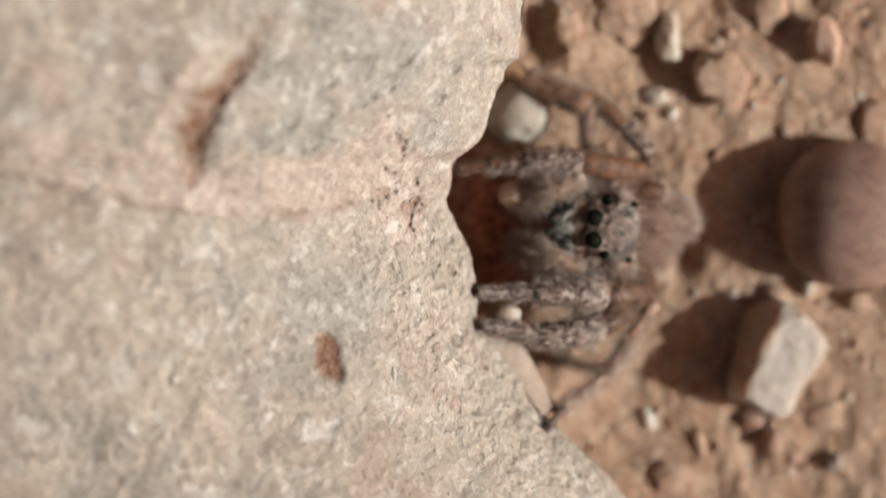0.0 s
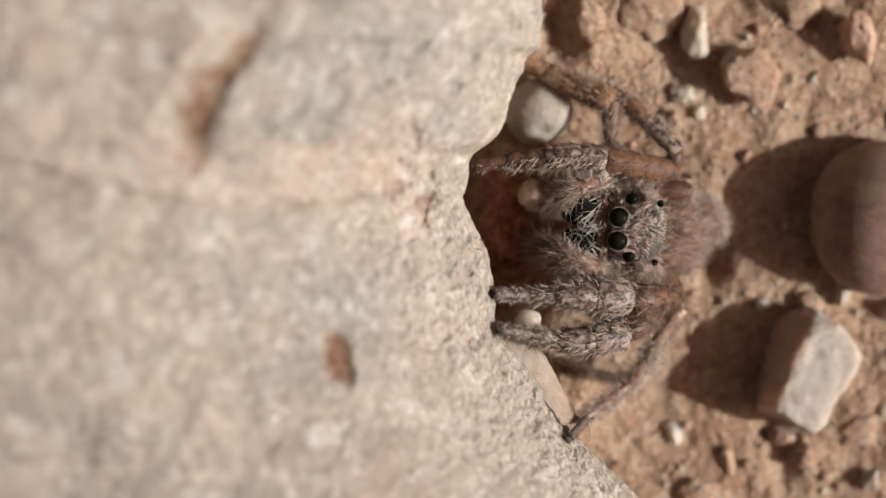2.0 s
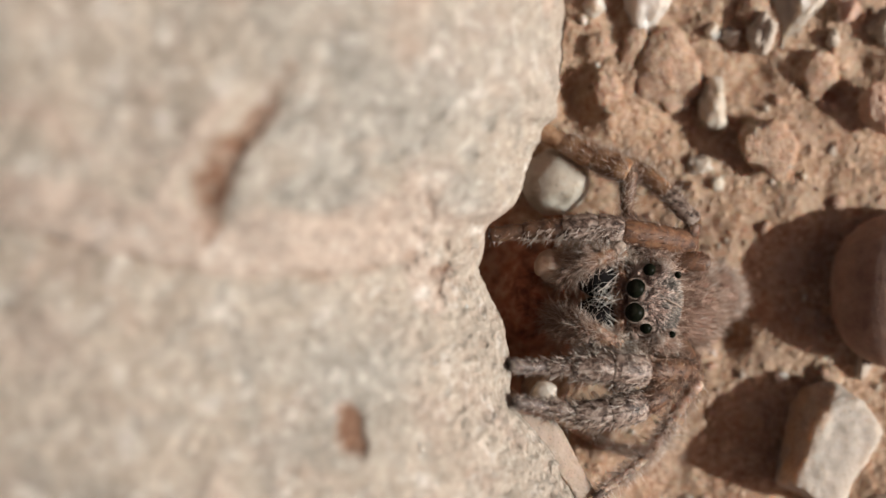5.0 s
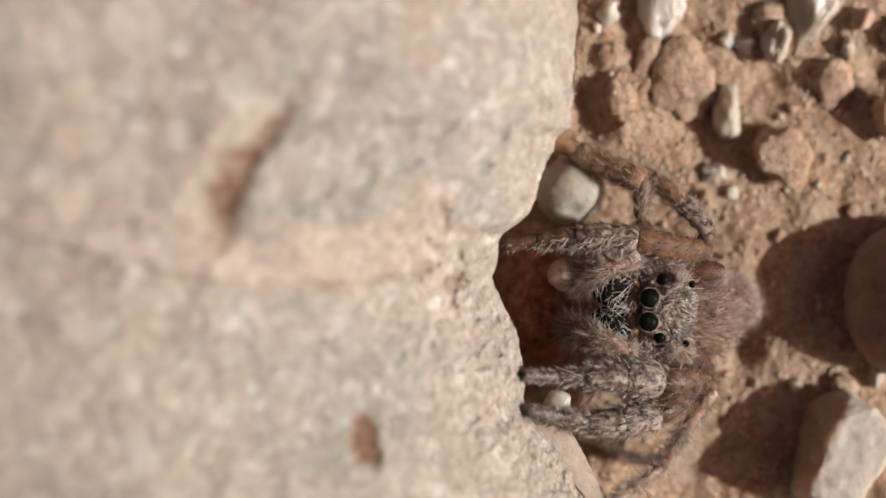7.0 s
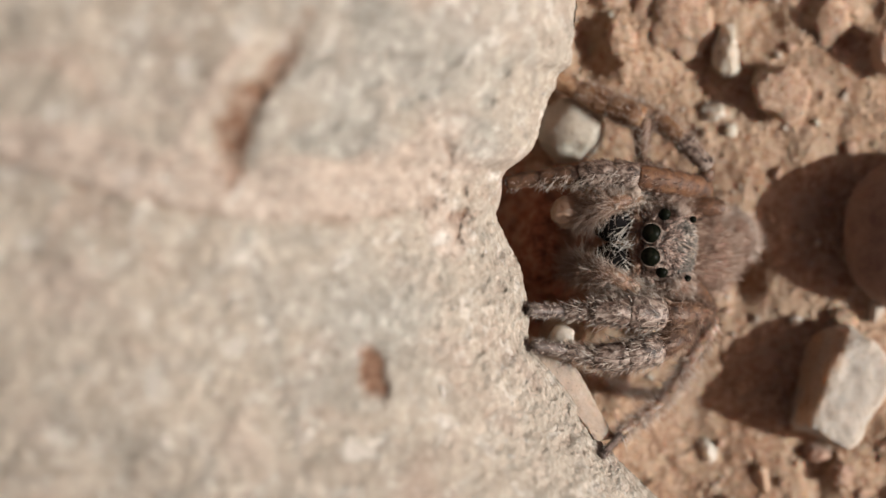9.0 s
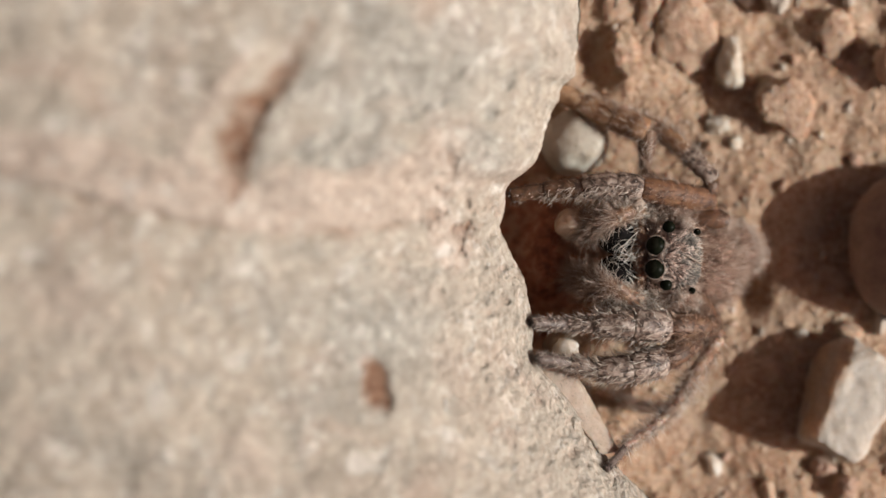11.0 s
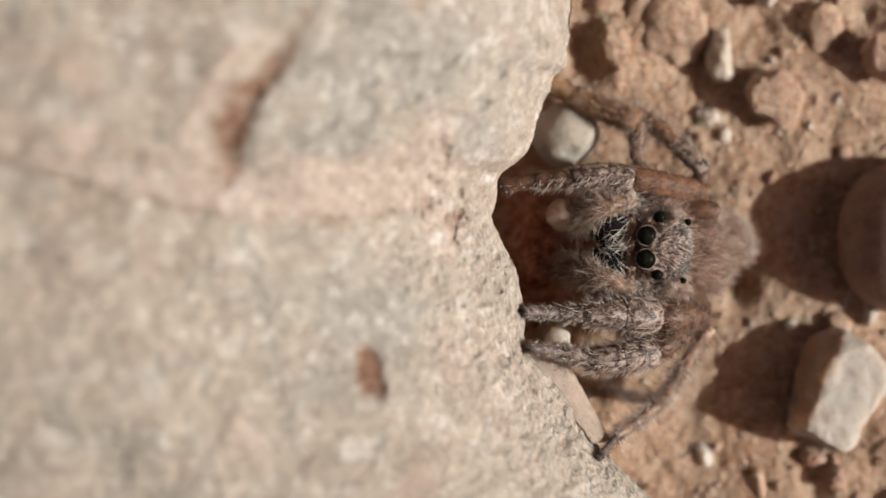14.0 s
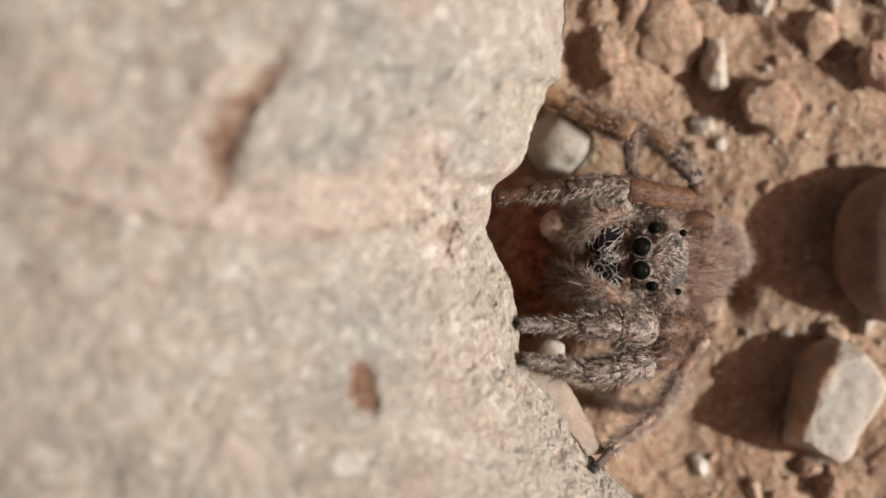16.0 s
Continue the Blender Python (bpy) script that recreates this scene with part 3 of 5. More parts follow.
S, Y = np.meshgrid(rs, ry)
blend = np.clip(S / 1.3, 0, 1)
blend = blend * blend * (3 - 2 * blend)
X = rim_x[:, None] * (1 - blend) + easy_x[:, None] * blend - S
round_lip = np.clip((Y - 0.9) / 0.8, 0, 1)
Z = rim_z[:, None] + 0.3 * (1 - np.exp(-S / (0.10 + 0.16 * round_lip))) + 0.22 * round_lip * (1 - np.exp(-S / 0.55)) + 5.6 * (1 - np.exp(-S / 4.6)) + 0.07 * np.minimum(S, 14)
vx, vlo, vhi = np.array(VEIN).T
lower, upper = np.interp(X, vx, vlo), np.interp(X, vx, vhi)
spur_d, _ = line_distance(X, Y, SPUR)
wob = 0.16 * fbm(0.8 * X + 0.7 * Y, 0.8 * Y - 0.7 * X, 3.3, 3)
inside = np.minimum((Y - lower + 0.8 * wob) / 0.16, (upper - Y + 1.5 * wob) / 0.26)
vein = np.maximum(np.clip(0.5 + 0.5 * inside, 0, 1), np.clip(1.12 - spur_d / 0.55 - wob * 1.2, 0, 1))
for a, b, ra, rb, k in ((-7.6, -1.4, 1.3, 0.9, 0.55), (-4.0, -4.6, 0.9, 1.0, 0.5), (-7.4, 5.0, 1.8, 1.2, 0.45), (0.2, -4.8, 0.8, 0.9, 0.4), (-8.3, -4.2, 0.8, 1.0, 0.45), (-1.8, -5.6, 1.0, 0.8, 0.4)):
    vein = np.maximum(vein, k * np.clip(1.4 - np.hypot((X - a) / ra, (Y - b) / rb) + 2.0 * wob, 0, 1))
flank_d, _ = line_distance(X, Y, FLANK)
pink_d = np.hypot((X + 0.23) / 0.5, (Y - 1.85) / 0.42)
vein = np.maximum(vein, np.clip(1.3 - pink_d + 1.5 * wob, 0, 1) * 0.9)
vein = np.maximum(vein, np.clip(0.95 - flank_d / 0.5 + wob, 0, 1) * 0.85)
ledge = line_side(X, Y, LEDGE) + 0.05 * fbm(X * 3.3, Y * 3.3, 8.1, 3)
_, ledge_u = line_distance(X, Y, LEDGE)
ends = np.clip((5.0 - Y) / 1.2, 0, 1) * np.clip((Y - 0.75) / 0.45, 0, 1)
drop = np.interp(ledge_u, [0, 0.2, 0.45, 0.7, 0.9, 1.0], [0.03, 0.10, 0.20, 0.24, 0.20, 0.12])
reach = np.interp(ledge_u, [0, 0.3, 0.6, 1.0], [0.16, 0.34, 0.62, 0.50])
cliff = np.clip(0.30 - ledge / 0.52, 0, 1)
cliff = cliff * cliff * (3 - 2 * cliff)
floor_way = np.clip(-ledge / reach, 0, 1.6)
gash = cliff * drop * np.exp(-floor_way ** 2 * 1.5) * ends
brow = np.exp(-((ledge - 0.30) / 0.30) ** 2) * ends
# rusty brown that also carries the ledge's shade as colour
stain_d, stain_u = line_distance(X, Y, RUST_SHADE_LINE)
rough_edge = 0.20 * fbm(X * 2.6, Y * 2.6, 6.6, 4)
stain_shade = np.clip(1.35 - (stain_d + rough_edge) / (0.17 + 0.24 * np.minimum(stain_u * 1.4, 1)), 0, 1) * (0.85 + 0.50 * fbm(X * 4.1, Y * 4.1, 1.6, 3)) * np.clip(0.40 + stain_u * 2.4, 0, 1) * np.clip(0.85 - ledge / 0.12, 0, 1)
gash = gash + 0.05 * stain_shade * fbm(X * 6.0, Y * 6.0, 3.1, 2)
hole = np.exp(-((((X + 1.56) + 0.18 * (Y + 3.38)) / 0.27) ** 2 + ((Y + 3.38) / 0.52) ** 2 + 0.75 * fbm(X * 3.2, Y * 3.2, 2.4, 4)) ** 2)
pock = np.exp(-((X - 0.44) / 0.22) ** 2 - ((Y - 0.11) / 0.17) ** 2)
# scattered pits in the vein's end, and overlapping shallow scars above the vein
jag = 0.45 * fbm(X * 5.2, Y * 5.2, 4.4, 3)
pit_zone = np.clip(1.25 - np.hypot((X - 0.05) / 0.75, (Y - 0.45) / 1.25), 0, 1) + 0.5 * np.clip(1.2 - np.hypot((X + 0.1) / 0.5, (Y - 1.9) / 0.5), 0, 1)
pin = np.clip((fbm(X * 3.6 + 0.4 * Y, Y * 2.6, 12.5, 4, 0.6) - 0.62 + 0.35 * np.clip(pit_zone, 0, 1)) * 3.2, 0, 1) * np.clip(pit_zone * 2.2, 0, 1)
SCARS = [(-2.93, 1.72, 0.36, 35), (-2.5, 1.58, 0.28, 30), (-1.99, 1.58, 0.40, 20), (-1.72, 2.23, 0.42, 40), (-2.29, 2.1, 0.33, 40), (-0.94, 3.25, 0.46, 20), (-1.52, 3.02, 0.42, 30), (-0.42, 2.77, 0.36, 35),
         (0.9, 2.6, 0.30, 40), (0.2, 3.6, 0.40, 50), (1.3, 3.3, 0.28, 60), (-0.9, 2.45, 0.26, 30), (0.72, 1.85, 0.26, 30)]
scoop, scoop_grey = np.zeros_like(X), np.zeros_like(X)
for a, b, r, way in SCARS:
    c_, s_ = math.cos(radians(way)), math.sin(radians(way))
    px_, py_ = (X - a) * c_ + (Y - b) * s_, (Y - b) * c_ - (X - a) * s_
    q = np.hypot(px_ / r, py_ / (0.6 * r)) + 0.5 * jag
    bowl = np.clip(1.15 - q, 0, 1)
    scoop = np.maximum(scoop, np.minimum(bowl * 2.2, 0.9) * (0.75 - 0.35 * np.clip(px_ / r, -1, 1)))
    scoop_grey = np.maximum(scoop_grey, np.clip(bowl * 2.0, 0, 1))
seam_d, _ = line_distance(X, Y, SEAM)
seam = np.exp(-((seam_d + 0.5 * wob) / 0.19) ** 2)
low_edge = np.exp(-((Y - lower + 0.04 + 0.8 * wob) / 0.10) ** 2) * (X < -0.9) * np.clip((X + 9.5) / 2.0, 0, 1) * np.clip(0.6 + 0.8 * fbm(X * 1.6, Y * 1.6, 5.5, 3), 0, 1.3)
XR, YR = 0.80 * X + 0.60 * Y, 0.80 * Y - 0.60 * X
Z = Z + 0.16 * fbm(XR * 0.42, YR * 0.42, 0.6, 2) + 0.036 * fbm(XR * 1.1, YR * 1.9, 5.2, 3) * np.clip(S / 0.4, 0.3, 1)
crisp = np.clip(1.15 - S / 3.0 + 0.5 * wob, 0, 1) * (1 - 0.72 * np.clip((Y + 0.9) / 1.6, 0, 1))
Z = Z + (0.016 + 0.06 * crisp) * fbm(XR * 4.0, YR * 5.2, 2.9, 3) + (0.018 + 0.026 * crisp) * value_noise(XR * 15, YR * 19, 1.1) + 0.012 * value_noise(X * 31, Y * 31, 4.1)
Z = Z + 0.10 * vein - gash + 0.05 * brow - 0.11 * np.minimum(hole, 0.9) - 0.13 * pock - 0.035 * seam - 0.06 * low_edge - 0.12 * pin - 0.15 * scoop
pits = np.clip(value_noise(X * 5.5, Y * 5.5, 7.7) - 0.45, 0, 1) * crisp
Z = Z - 0.18 * pits
scars = np.clip(fbm(XR * 2.6, YR * 3.4, 9.2, 3) - 0.42, 0, 1) * np.clip(1.3 - S / 2.6, 0, 1) * (1 - 0.6 * np.clip((Y - 1.0) / 1.2, 0, 1))
Z = Z - 0.22 * scars
# the far sides of the slab come down to the ground
fall = np.clip((np.minimum(np.minimum(38 - Y, Y + 38) / 9.0, (48.5 - S) / 9.0)), 0, 1)
fall = np.sin(fall * math.pi / 2)
Z = (Z + 0.6) * fall - 0.6
grey_d, _ = line_distance(X, Y, [(-3.95, 1.2), (-3.6, 1.9), (-3.15, 2.7), (-2.6, 3.5)])
lip_d = np.hypot((X - 1.0) / 0.8, (Y - 1.55) / 0.5)
patch = sum(s * np.clip(1.2 - np.hypot((X - a) / ra, (Y - b) / rb) + 2.2 * wob, 0, 1) for a, b, ra, rb, s in
            ((-2.91, 1.58, 0.45, 0.28, 0.8), (-2.26, 1.46, 0.5, 0.3, 0.9), (-1.27, 3.25, 0.6, 0.35, 0.8), (0.78, 1.79, 0.35, 0.4, 0.9), (-6.2, 3.4, 0.5, 0.8, 0.5), (-8.2, 4.5, 0.4, 1.0, 0.5), (-1.6, 3.3, 2.0, 1.4, 0.75), (-0.2, 3.4, 1.7, 1.6, 0.7), (-2.4, 5.2, 2.2, 1.4, 0.45), (1.2, 4.6, 1.6, 1.4, 0.5), (-2.2, 2.0, 1.6, 0.6, 0.4), (-2.2, -1.6, 1.8, 1.1, 0.75), (-1.1, -2.8, 1.2, 1.2, 0.65), (-2.5, -3.4, 0.9, 0.8, 0.6), (-3.3, -0.4, 1.3, 0.25, 0.45), (-1.0, -1.6, 0.5, 0.9, 0.4), (-6.8, -4.6, 0.9, 0.5, 0.5)))
grey = patch + np.clip(1.1 - grey_d / 0.45 + wob, 0, 1) * 0.45 + 0.6 * scoop_grey + 0.55 * seam + np.clip(1.0 - lip_d, 0, 1) + np.clip(1 - np.hypot((X + 2.2) / 1.5, (Y - 1.7) / 0.5), 0, 1)
# brown of gash and pit, with painted shade in the gash and vein's groove
rust_shade = np.clip(0.95 * stain_shade + 1.25 * hole + 0.5 * pock + 0.38 * low_edge + 0.45 * scars + 0.40 * pin, 0, 0.95)
# under the lip: down and back into the dark
UNDER = [(1.9, -0.7), (1.6, 0.0), (1.35, 0.6), (1.1, 1.2), (0.85, 1.8), (0.6, 2.3), (0.4, 2.7), (0.24, 3.0), (0.13, 3.2), (0.05, 3.37), (0.015, 3.46), (0.0, 3.52)]
cols = []
for back, z in UNDER:
    depth = back + 0.10 * back * fbm(ry * 1.2, back * 2.0, 3.0, 3)
    cols.append((rim_x - depth, np.where(z > 0, z / 3.55 * rim_z, z) * np.sin(np.clip(np.minimum(38 - ry, ry + 38) / 9.0, 0, 1) * math.pi / 2)))
UX = np.stack([c[0] for c in cols], 1)
UZ = np.stack([c[1] for c in cols], 1)
nil = np.zeros_like(UX)
AX, AY, AZ = np.hstack([UX, X]), np.hstack([np.repeat(ry[:, None], len(UNDER), 1), Y]), np.hstack([UZ, Z])
# the whole underside gets 0.45 brown-red, painting in the cavity's reddish shade
packs = {k: np.hstack([nil + first, v]).ravel() for k, v, first in (("vein", vein, 0), ("grey", np.clip(grey, 0, 1), 0), ("rust_shade", rust_shade, 0.45), ("crisp", crisp, 1))}


def stone_top(x, y):
    """The height of the stone's upper face at a place."""
    k = np.argmin(np.hypot(X - x, Y - y))
    return float(Z.ravel()[k])


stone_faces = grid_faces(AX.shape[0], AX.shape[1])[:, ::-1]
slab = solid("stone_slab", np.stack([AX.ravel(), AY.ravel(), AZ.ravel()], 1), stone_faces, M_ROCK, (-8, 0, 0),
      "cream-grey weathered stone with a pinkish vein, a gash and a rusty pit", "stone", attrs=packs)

# pale glassy specks set in its face
FLECKS = [(-7.26, -0.63, 0.14, 0.14), (-4.73, -1.04, 0.08, 0.09), (1.43, -5.33, 0.09, 0.06), (-5.92, -0.18, 0.08, 0.06), (-0.08, -3.81, 0.07, 0.17), (0.85, 6.0, 0.08, 0.06), (-3.2, -6.2, 0.07, 0.05), (1.35, -5.0, 0.06, 0.05),
          (-7.4, -3.0, 0.12, 0.08), (-2.4, -1.4, 0.06, 0.09), (-0.9, 3.2, 0.05, 0.05), (-6.1, 3.4, 0.08, 0.06), (-4.9, -3.6, 0.09, 0.11), (0.6, -6.1, 0.08, 0.06), (1.2, -6.6, 0.06, 0.06), (0.2, -2.0, 0.05, 0.04)]
frng = np.random.default_rng(29)
for _ in range(16):
    y = frng.uniform(-7.0, 6.5)
    FLECKS.append((float(np.interp(y, EDGE_Y, EDGE_X)) - frng.uniform(0.1, 3.2), y, frng.uniform(0.025, 0.06), frng.uniform(0.025, 0.06)))
for k, (x, y, a, b) in enumerate(FLECKS):
    v, f = unit_sphere(2)
    v = v * (1 + 0.25 * fbm(*(v * 1.7 + k * 3.1).T, octaves=2))[:, None] * np.array((a, b, min(a, b) * 0.30))
    part("quartz_speck", v + np.array((x, y, stone_top(x, y) + 0.004)), f, M_GLINT, slab, "glassy white speck")


# ---- loose stones on the soil ----
def stone(name, x, y, size, material, label, category, seed, spin=0, tilt=0, sink=0.35, facets=9, lump=0.14, level=4, shear=0.0, base_z=None, group="", grit=0.035, taper=0.0, table=None):
    v, f = stone_shape(seed, level, facets, lump, grit)
    if table is not None:
        over = np.maximum(v[:, 2] - table, 0)
        v[:, :2] *= (1 + 0.35 * np.clip(v[:, 2], 0, table))[:, None]
        v[:, 2] -= 0.85 * over
    v[:, 0] *= 1 + taper * v[:, 1]
    v = v * np.array(size)
    v[:, 0] += shear * v[:, 2]
    v = turn(v, tilt, tilt * 0.6, spin)
    ground = float(ground_height(np.array(x), np.array(y))) if base_z is None else base_z
    low = v[:, 2].min()
    v[:, 2] += -low - sink * size[2]
    return solid(name, v + np.array((x, y, ground)), f, material, (x, y, ground), label, category, group)


def domed_pebble():
    """A tall-domed pebble, sunk to its waist, drawn in a little towards its crown."""
    v, f = unit_sphere(5)
    v = v * (1 + 0.04 * fbm(*(v * 1.4 + 3.0).T, octaves=3) + 0.008 * fbm(*(v * 9).T, octaves=2))[:, None]
    v = v * (np.sum(np.abs(v) ** 2.3, 1) ** (-1 / 2.3))[:, None] * np.array((1.90, 1.96, 1.50))
    high = np.clip(v[:, 2] / 1.5, 0, 1) ** 1.5
    v[:, 0] *= 1 - 0.04 * high
    v[:, 1] *= np.where(v[:, 1] > 0, 1 - 0.30 * high, 1 + 0.04 * high)
    solid("pebble", v + np.array((12.0, -0.42, 0.62)), f, M_BROWN, (12.0, -0.42, 0.0), "large rounded purplish-brown pebble half sunk in the soil", "pebble")


domed_pebble()


def block_pebble():
    top = [(10.00, -2.95, 1.25), (9.62, -3.65, 1.55), (9.10, -5.02, 1.56), (10.20, -5.70, 1.15), (11.34, -4.02, 0.95), (10.75, -3.2, 1.15), (9.75, -5.45, 1.3)]
    foot = [(9.37, -3.05, -0.2), (9.02, -4.29, -0.3), (8.88, -5.25, -0.3), (10.1, -5.75, -0.3), (11.4, -4.1, -0.3), (10.4, -2.85, -0.3)]
    bm = bmesh.new()
    for p in top + foot:
        bm.verts.new(p)
    bmesh.ops.convex_hull(bm, input=list(bm.verts))
    bmesh.ops.triangulate(bm, faces=list(bm.faces))
    for _ in range(4):
        bmesh.ops.subdivide_edges(bm, edges=list(bm.edges), cuts=1, use_grid_fill=True)
    for _ in range(9):
        bmesh.ops.smooth_vert(bm, verts=list(bm.verts), factor=0.5, use_axis_x=True, use_axis_y=True, use_axis_z=True)
    bm.normal_update()
    bm.verts.ensure_lookup_table()
    v = np.array([p.co[:] for p in bm.verts])
    n = np.array([p.normal[:] for p in bm.verts])
    f = [[p.index for p in q.verts] for q in bm.faces]
    bm.free()
    mid = np.array((10.1, -4.3, 0.6))
    v = mid + (v - mid) * 1.10
    v = v + n * (0.10 * fbm(*(v * 1.4).T, octaves=3) + 0.032 * fbm(*(v * 5).T, octaves=3))[:, None]
    # the flank towards smaller x turns warm brown, with a ragged border
    flank_brown = np.clip(0.70 - 2.4 * (v[:, 0] - 8.86 - 0.42 * (v[:, 1] + 4.3) - 0.25 * v[:, 2]) + 0.5 * fbm(*(v * 2.2).T, octaves=3), 0, 1) * 0.85
    solid("pebble", v, f, M_BLOCK, (10.1, -4.3, 0.0), "angular grey limestone pebble, warm brown on one flank", "pebble", attrs={"flank_brown": flank_brown})


block_pebble()

SHAPES = []
for k in range(10):
    v, f = stone_shape(200 + k, 2, 8, 0.2, 0.0)
    SHAPES.append([mesh_of("sand_grain", v, f, m) for m in (M_PINK, M_CREAM, M_TAN, M_GLINT)])
# x, y, half sizes, spin, material, words
NAMED = [
    ("pebble", 3.17, 2.24, (0.91, 0.79, 0.78), 8, M_ASH, "smooth rounded greyish-white pebble beside the stone's edge", 31),
    ("quartz_wedge", 5.45, 6.75, (0.62, 1.05, 0.50), -4, M_QUARTZ, "pale angular quartz grain lying on the soil", 34),
    ("quartz_grain", 4.09, 6.65, (0.30, 0.32, 0.26), 0, M_QUARTZ, "small pale quartz grain on the soil", 35),
    ("soil_clod", 5.07, 5.50, (0.28, 0.62, 0.34), -18, M_CLOD, "narrow pinkish crumb of caked soil", 36),
    ("soil_clod", 6.05, 5.03, (0.76, 0.90, 0.50), 10, M_CLOD, "rough rounded clod of sandy soil", 37),
    ("quartz_grain", 7.14, 4.25, (0.38, 0.66, 0.52), 6, M_MILK, "upright glassy white quartz grain with a bright glint", 38),
    ("quartz_grain", 7.53, 5.92, (0.30, 0.23, 0.28), 15, M_QUARTZ, "rounded white quartz grain on the soil", 39),
    ("quartz_grain", 7.10, 6.02, (0.20, 0.22, 0.22), 0, M_QUARTZ, "small greyish quartz grain on the soil", 40),
    ("pebble", 8.32, 5.98, (0.36, 0.56, 0.42), -14, M_CREAM, "creamy-pink pebble with a rounded back", 41),
    ("quartz_wedge", 9.20, 6.75, (0.55, 1.05, 0.46), -16, M_QUARTZ, "long pale splinter of stone on the soil", 42),
    ("quartz_grain", 10.12, 5.86, (0.16, 0.26, 0.22), 0, M_CREAM, "small cream grain on the soil", 43),
    ("pebble", 10.46, 6.60, (0.34, 0.28, 0.30), 30, M_PINK, "small rosy pebble on the soil", 44),
    ("soil_clod", 9.77, 5.03, (0.50, 0.58, 0.50), -20, M_CLOD, "rounded pinkish clod of soil", 45),
    ("pebble", 11.22, 4.17, (0.46, 0.74, 0.52), 12, M_PINK, "oblong rosy pebble on the soil", 46),
    ("pebble", 11.62, 6.15, (0.66, 0.56, 0.50), 0, M_CREAM, "pale cream pebble with a blunt end", 47),
    ("soil_clod", 8.46, 3.22, (0.55, 0.72, 1.75), 8, M_CLOD, "flat-topped pinkish clod of caked soil", 48),
    ("quartz_grain", 6.80, 2.71, (0.34, 0.28, 0.24), 25, M_QUARTZ, "pale quartz grain half buried in the soil", 49),
    ("quartz_grain", 7.28, 2.22, (0.17, 0.19, 0.16), 0, M_MILK, "tiny glinting quartz grain on the soil", 50),
    ("quartz_grain", 10.15, 3.10, (0.13, 0.13, 0.10), 0, M_CREAM, "tiny pale grain on the soil", 51),
    ("pebble", 11.01, -2.36, (0.24, 0.38, 0.34), 0, M_CREAM, "cream grain between the two larger pebbles", 52),
    ("soil_clod", 10.20, -2.62, (0.34, 0.26, 0.30), 0, M_CLOD, "small crumb of reddish soil", 53),
    ("quartz_grain", 8.95, -2.62, (0.17, 0.13, 0.13), 0, M_QUARTZ, "small pale grain on the soil", 54),
    ("quartz_grain", 6.75, -5.98, (0.20, 0.34, 0.20), 4, M_QUARTZ, "white quartz grain on the soil", 55),
    ("pebble", 9.55, -6.02, (0.32, 0.24, 0.26), 20, M_PINK, "small rosy pebble on the soil", 56),
    ("pebble", 10.12, -6.52, (0.32, 0.30, 0.28), 0, M_PINK, "small rounded rosy pebble on the soil", 57),
    ("quartz_grain", 8.13, -6.70, (0.17, 0.40, 0.20), 18, M_TAN, "long pale grain on the soil", 58),
    ("pebble", 11.79, -7.14, (0.27, 0.32, 0.24), 0, M_CREAM, "small cream pebble on the soil", 59),
    ("soil_clod", 12.75, 1.95, (0.45, 0.6, 0.5), 0, M_CLOD, "rough clod of pinkish soil", 60),
    ("soil_clod", 8.15, 6.55, (0.45, 0.35, 0.3), 30, M_CLOD, "small clod of sandy soil", 61),
    ("soil_clod", 12.4, -2.9, (0.40, 0.34, 0.3), 0, M_CLOD, "small clod of reddish soil", 64),
    ("soil_clod", 11.6, -5.9, (0.5, 0.36, 0.26), 30, M_CLOD, "low clod of reddish soil", 65),
    ("soil_clod", 7.4, -7.5, (0.45, 0.40, 0.26), 0, M_CLOD, "low clod of sandy soil", 66),
    ("soil_clod", 4.4, 4.55, (0.36, 0.42, 0.28), 0, M_CLOD, "small lit crumb of soil beside a hollow", 67),
    ("soil_clod", 4.25, 5.6, (0.36, 0.30, 0.24), 20, M_CLOD, "small crumb of sandy soil", 68),
]
nrng = np.random.default_rng(63)
for name, x, y, size, spin, material, label, seed in NAMED:
    clod, beside = name == "soil_clod", x < 3.5
    if clod:
        size = (size[0] * 1.05, size[1] * 1.05, size[2] * 0.62)
    made_stone = stone("quartz_grain" if "quartz" in name else name, x, y, size, material, label, "soil clod" if clod else "grain" if "quartz" in name else "pebble", seed, spin,
          tilt=0 if beside else 8, sink=0.15 if beside else 0.88 if clod else 0.74, facets=0 if beside else 1 if clod else 3 if material is M_MILK else 8, lump=0.14 if beside else 0.22 if clod else 0.24,
          level=5, grit=0.045 if clod else 0.012 if beside or material is M_MILK else 0.05, taper=0.62 if name == "quartz_wedge" else 0.0, table=0.35 if "flat-topped" in label else None)
    if clod and size[0] > 0.33:
        # coarse grains caked into the clod
        skin = made_stone.data.vertices
        high = [p.index for p in skin if p.normal.z > 0.15 and p.co.z > 0.05 * MM]
        for pick in nrng.choice(high, 9):
            grain = new("grain", SHAPES[nrng.integers(10)][nrng.choice(4, p=(0.45, 0.15, 0.38, 0.02))])
            grain.parent = made_stone
            r = nrng.uniform(0.035, 0.085)
            grain.location = skin[int(pick)].co - skin[int(pick)].normal * 0.55 * r * MM
            grain.rotation_euler = nrng.uniform(0, 6.28, 3)
            grain.scale = [r * nrng.uniform(0.8, 1.3) for _ in range(3)]


